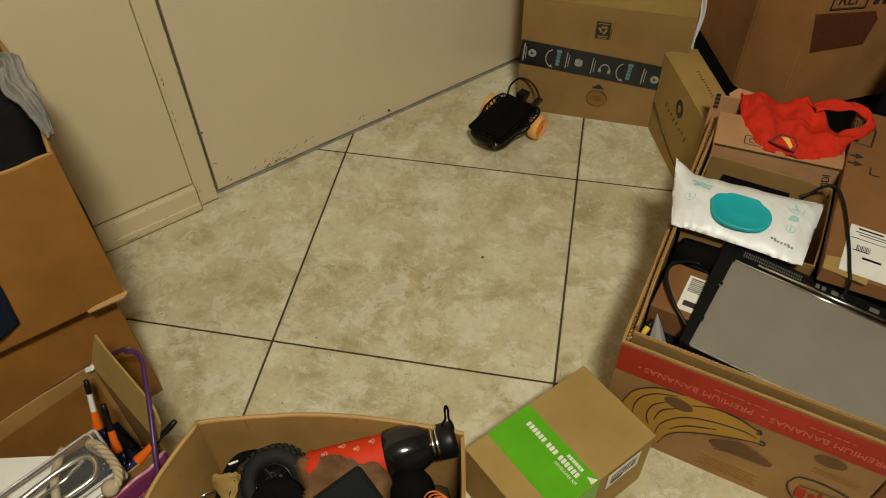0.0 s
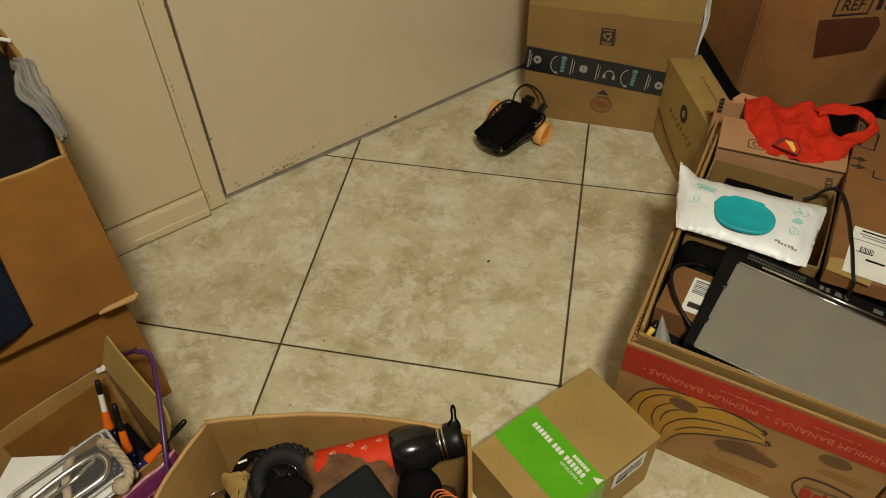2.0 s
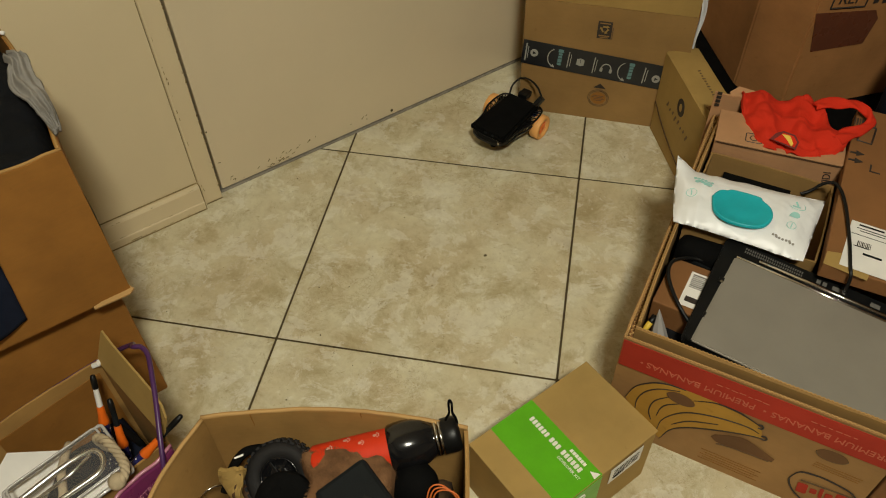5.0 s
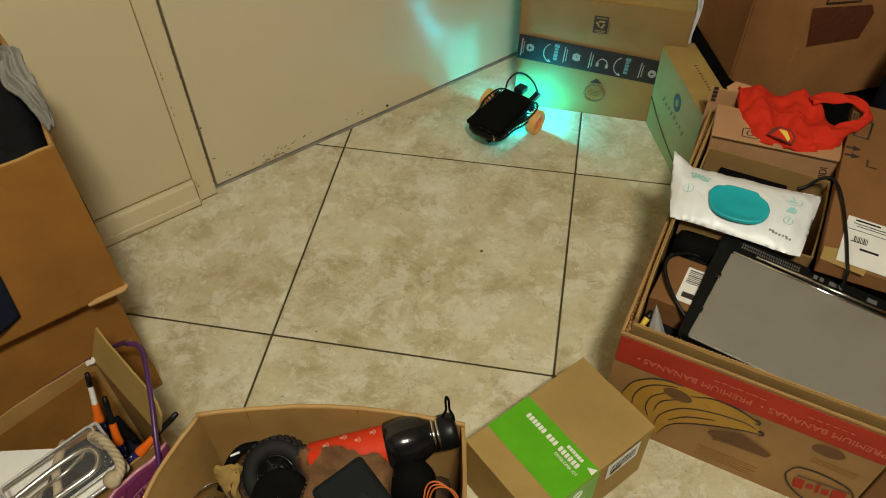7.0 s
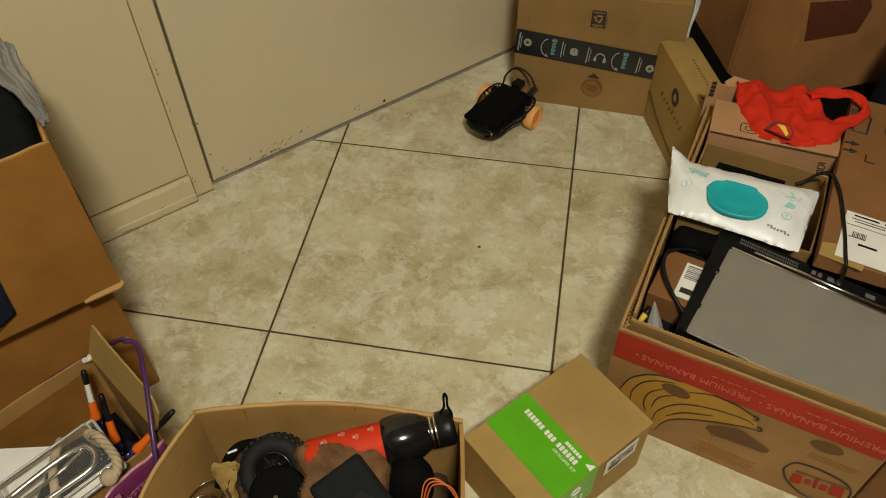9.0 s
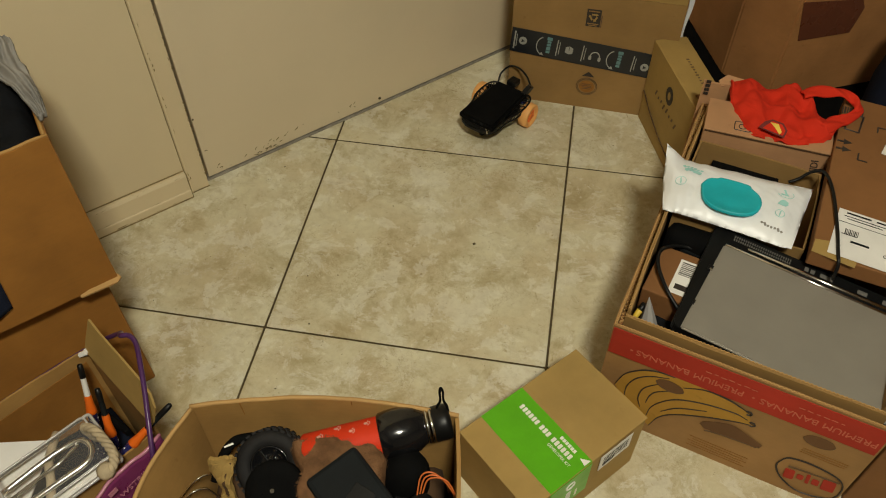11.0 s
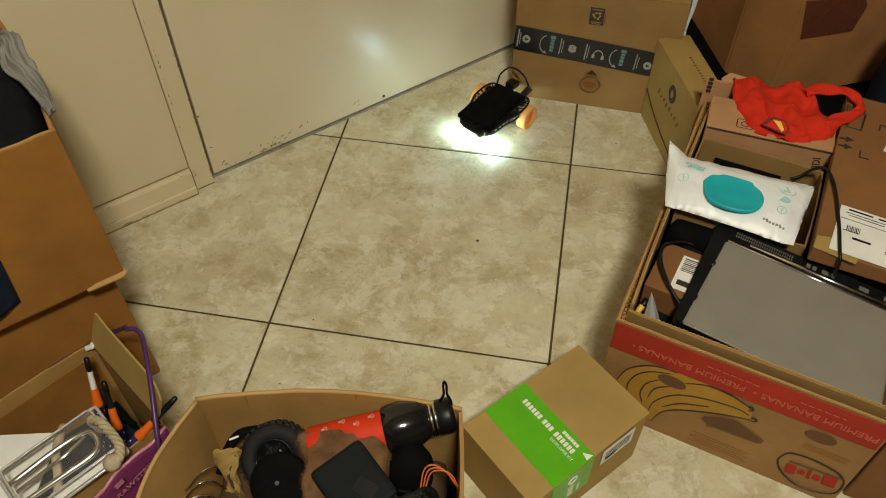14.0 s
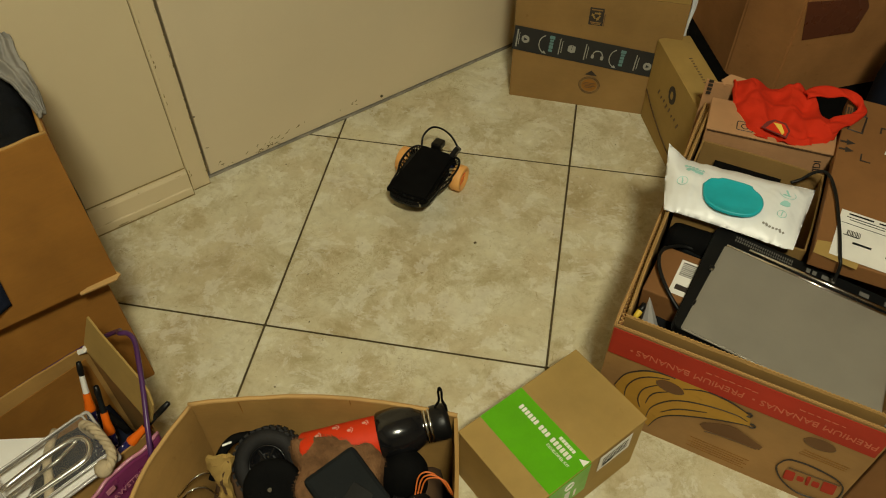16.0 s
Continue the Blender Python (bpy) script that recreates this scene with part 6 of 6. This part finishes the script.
    cord = curve_points([(-0.034, -0.024, 0.058), (-0.052, -0.028, 0.072), (-0.066, -0.016, 0.087), (-0.064, 0.008, 0.094), (-0.054, 0.034, 0.092), (-0.040, 0.054, 0.084)], 8)
    part("cable", tube(bmesh.new(), cord, 0.0021, 8), BLACK, car, "thin black cable loop", True)
    for y in (0.012, 0.022, 0.032, 0.042):
        part("pin", solid(0.104, 0.110, y - 0.0018, y + 0.0018, 0.0582, 0.0592), CHROME, car)
    for x, y in ((0.085, 0.052), (0.097, 0.050), (0.109, 0.0455)):
        part("bracket", solid(x - 0.003, x + 0.003, y - 0.0015, y + 0.0015, 0.050, 0.0575, 0.0004), CHROME, car, "bright metal bracket")
    wheels = []
    for s in (-1, 1):
        wh = part("wheel", lathe(bmesh.new(), [(0.015, -0.011), (0.0245, -0.011), (0.0268, -0.009), (0.0272, 0.0), (0.0268, 0.009), (0.0245, 0.011), (0.0195, 0.011), (0.018, 0.0075), (0.015, 0.007), (0.015, -0.011)], 40), SILICONE, car, "peach silicone wheel", True)
        part("hub", lathe(bmesh.new(), [(0.0172, -0.009), (0.0172, 0.0075), (0.0155, 0.0062), (0.006, 0.0045), (0.005, 0.008), (0, 0.0085)], 28), HUB_ORANGE, wh, "orange plastic hub", True)
        for k in range(5):
            part("spoke", solid(0.005, 0.0158, -0.0018, 0.0018, 0.0035, 0.0072, 0.0006), HUB_ORANGE, wh, at=pose(0, 0, 0, 0, 0, 72 * k))
        wheels.append((wh, s))
    lamps = []
    # lamp beads; an added closed hood blocks each one, which slides out while lit
    for name, spots, mat in (("rear_lamp", (((-0.026, 0.050), (-0.044, 0.058)), ((-0.024, -0.030), (-0.050, -0.026))), CYAN_GLOW), ("front_lamp", (((0.094, -0.020), (0.088, -0.034)), ((0.094, 0.034), (0.086, 0.050))), WHITE_GLOW), ("side_lamp", (((-0.022, -0.036), (-0.042, -0.040)), ((-0.026, 0.050), (-0.044, 0.050)), ((0.076, -0.028), (0.086, -0.040)), ((0.076, 0.040), (0.080, 0.052))), VIOLET_GLOW)):
        z = 0.0462
        drop = {"front_lamp": -0.033, "side_lamp": -0.018}.get(name, -0.004)
        for (x, y), (ox, oy) in spots:
            part("light_blocker", solid(x - 0.0055, x + 0.0055, y - 0.0055, y + 0.0055, z - 0.0055, z + 0.0055), BLACK_MATTE, car)
            r = 0.0021 if name == "side_lamp" and ox > 0 else 0.0020 if name == "rear_lamp" and oy < 0 else 0.004
            bead = part(name, lathe(bmesh.new(), [(0, -r), (0.7 * r, -0.7 * r), (r, 0), (0.7 * r, 0.7 * r), (0, r)], 12), mat, car, "small glowing lamp bead", at=pose(x, y, z))
            lamps.append((name, bead, pose(x, y, z), pose(ox, oy, z + (-0.016 if name == "rear_lamp" and oy > 0 else -0.004 if ox < 0 else drop))))
    return car, wheels, lamps


car, wheels, lamps = robot_car()

# ---- tiled floor ----
floor = tagged(part("floor", solid(-1.82, 2.02, -3.32, 0.12, -0.06, -0.0016), GROUT, None, at=W), "beige stone-look floor tiles with dark grout lines", "floor", "", "structure")
tb = solid(-0.2481, 0.2481, -0.2481, 0.2481, -0.012, 0, 0.0017)
tile_mesh = None
for i in range(-6, 9):
    for j in range(-8, 4):
        cx, cy = 0.25 + 0.5 * i, 0.25 + 0.5 * j
        m = W.inverted() @ pose(cx, cy, 0)
        p = m.translation
        if p.x < -1.9 or p.x > 2.1 or p.y < -3.4 or p.y > (0.34 if -0.4 < p.x < 0.9 else 0.15):
            continue
        if tile_mesh is None:
            first = part("tile", tb, TILE, floor, at=m)
            tile_mesh = first.data
        else:
            o = new("tile", tile_mesh)
            o.parent, o.matrix_basis = floor, m
crumbs = bmesh.new()
rc = random.Random(12)
for k in range(20):
    x, y = rc.uniform(-0.25, 0.62), rc.uniform(-0.2, 0.6)
    if y - x > 0.5:
        continue
    s = rc.uniform(0.0005, 0.0012)
    box(crumbs, -s, s, -s * rc.uniform(0.4, 1), s, 0.0002, 0.0002 + s, 0, pose(x, y, 0, 0, 0, rc.uniform(0, 90)))
for x, y, s in ((0.338, 0.254, 0.0026), (0.64, -0.22, 0.0022), (0.057, -0.118, 0.0014)):
    box(crumbs, -s, s, -s * 0.6, s * 0.6, 0.0002, s, 0, pose(x, y, 0, 0, 0, 30))
tagged(part("crumbs", crumbs, DIRT, None), "scattered dark crumbs and grit on the tiles", "grit", "", "stuff")


# ---- what moves ----
CAR = [(0.0, 0.333, 0.638, -116.4), (13.83, 0.333, 0.638, -116.4), (14.0, 0.324, 0.624, -117.0), (14.5, 0.293, 0.566, -117.5), (15.0, 0.264, 0.511, -117.5), (15.5, 0.233, 0.451, -115.5), (15.75, 0.221, 0.424, -111.0), (16.0, 0.211, 0.402, -105.5)]
LIT = {"rear_lamp": [(0.45, 0.65), (6.85, 7.15), (12.85, 13.15)], "front_lamp": [(13.55, 13.83), (13.95, 14.23), (14.35, 14.65), (14.75, 15.05), (15.15, 15.45)], "side_lamp": [(15.55, 15.85)]}


def motions():
    walk(car, [(t, pose(x, y, 0, 0, 0, a)) for t, x, y, a in CAR])
    # the wheels roll as far as the car has gone
    roll = [(0.0, 0.0), (13.83, 0.0)] + [(13.83 + 0.217 * k, 55.0 * k) for k in range(1, 11)]
    roll[-1] = (16.0, roll[-1][1])
    for wh, s in wheels:
        side = -90 if s > 0 else 90
        walk(wh, [(t, pose(-0.014, 0.009 + 0.061 * s, 0.0272, 0, a, 0) @ pose(0, 0, 0, side, 0, 0)) for t, a in roll])
    for name, bead, hidden, shown in lamps:
        rows = [(0.0, hidden)]
        for on, off in LIT[name]:
            rows += [(on - 0.034, hidden), (on, shown), (off, shown), (off + 0.034, hidden)]
        rows.append((16.0, hidden))
        walk(bead, rows)


motions()
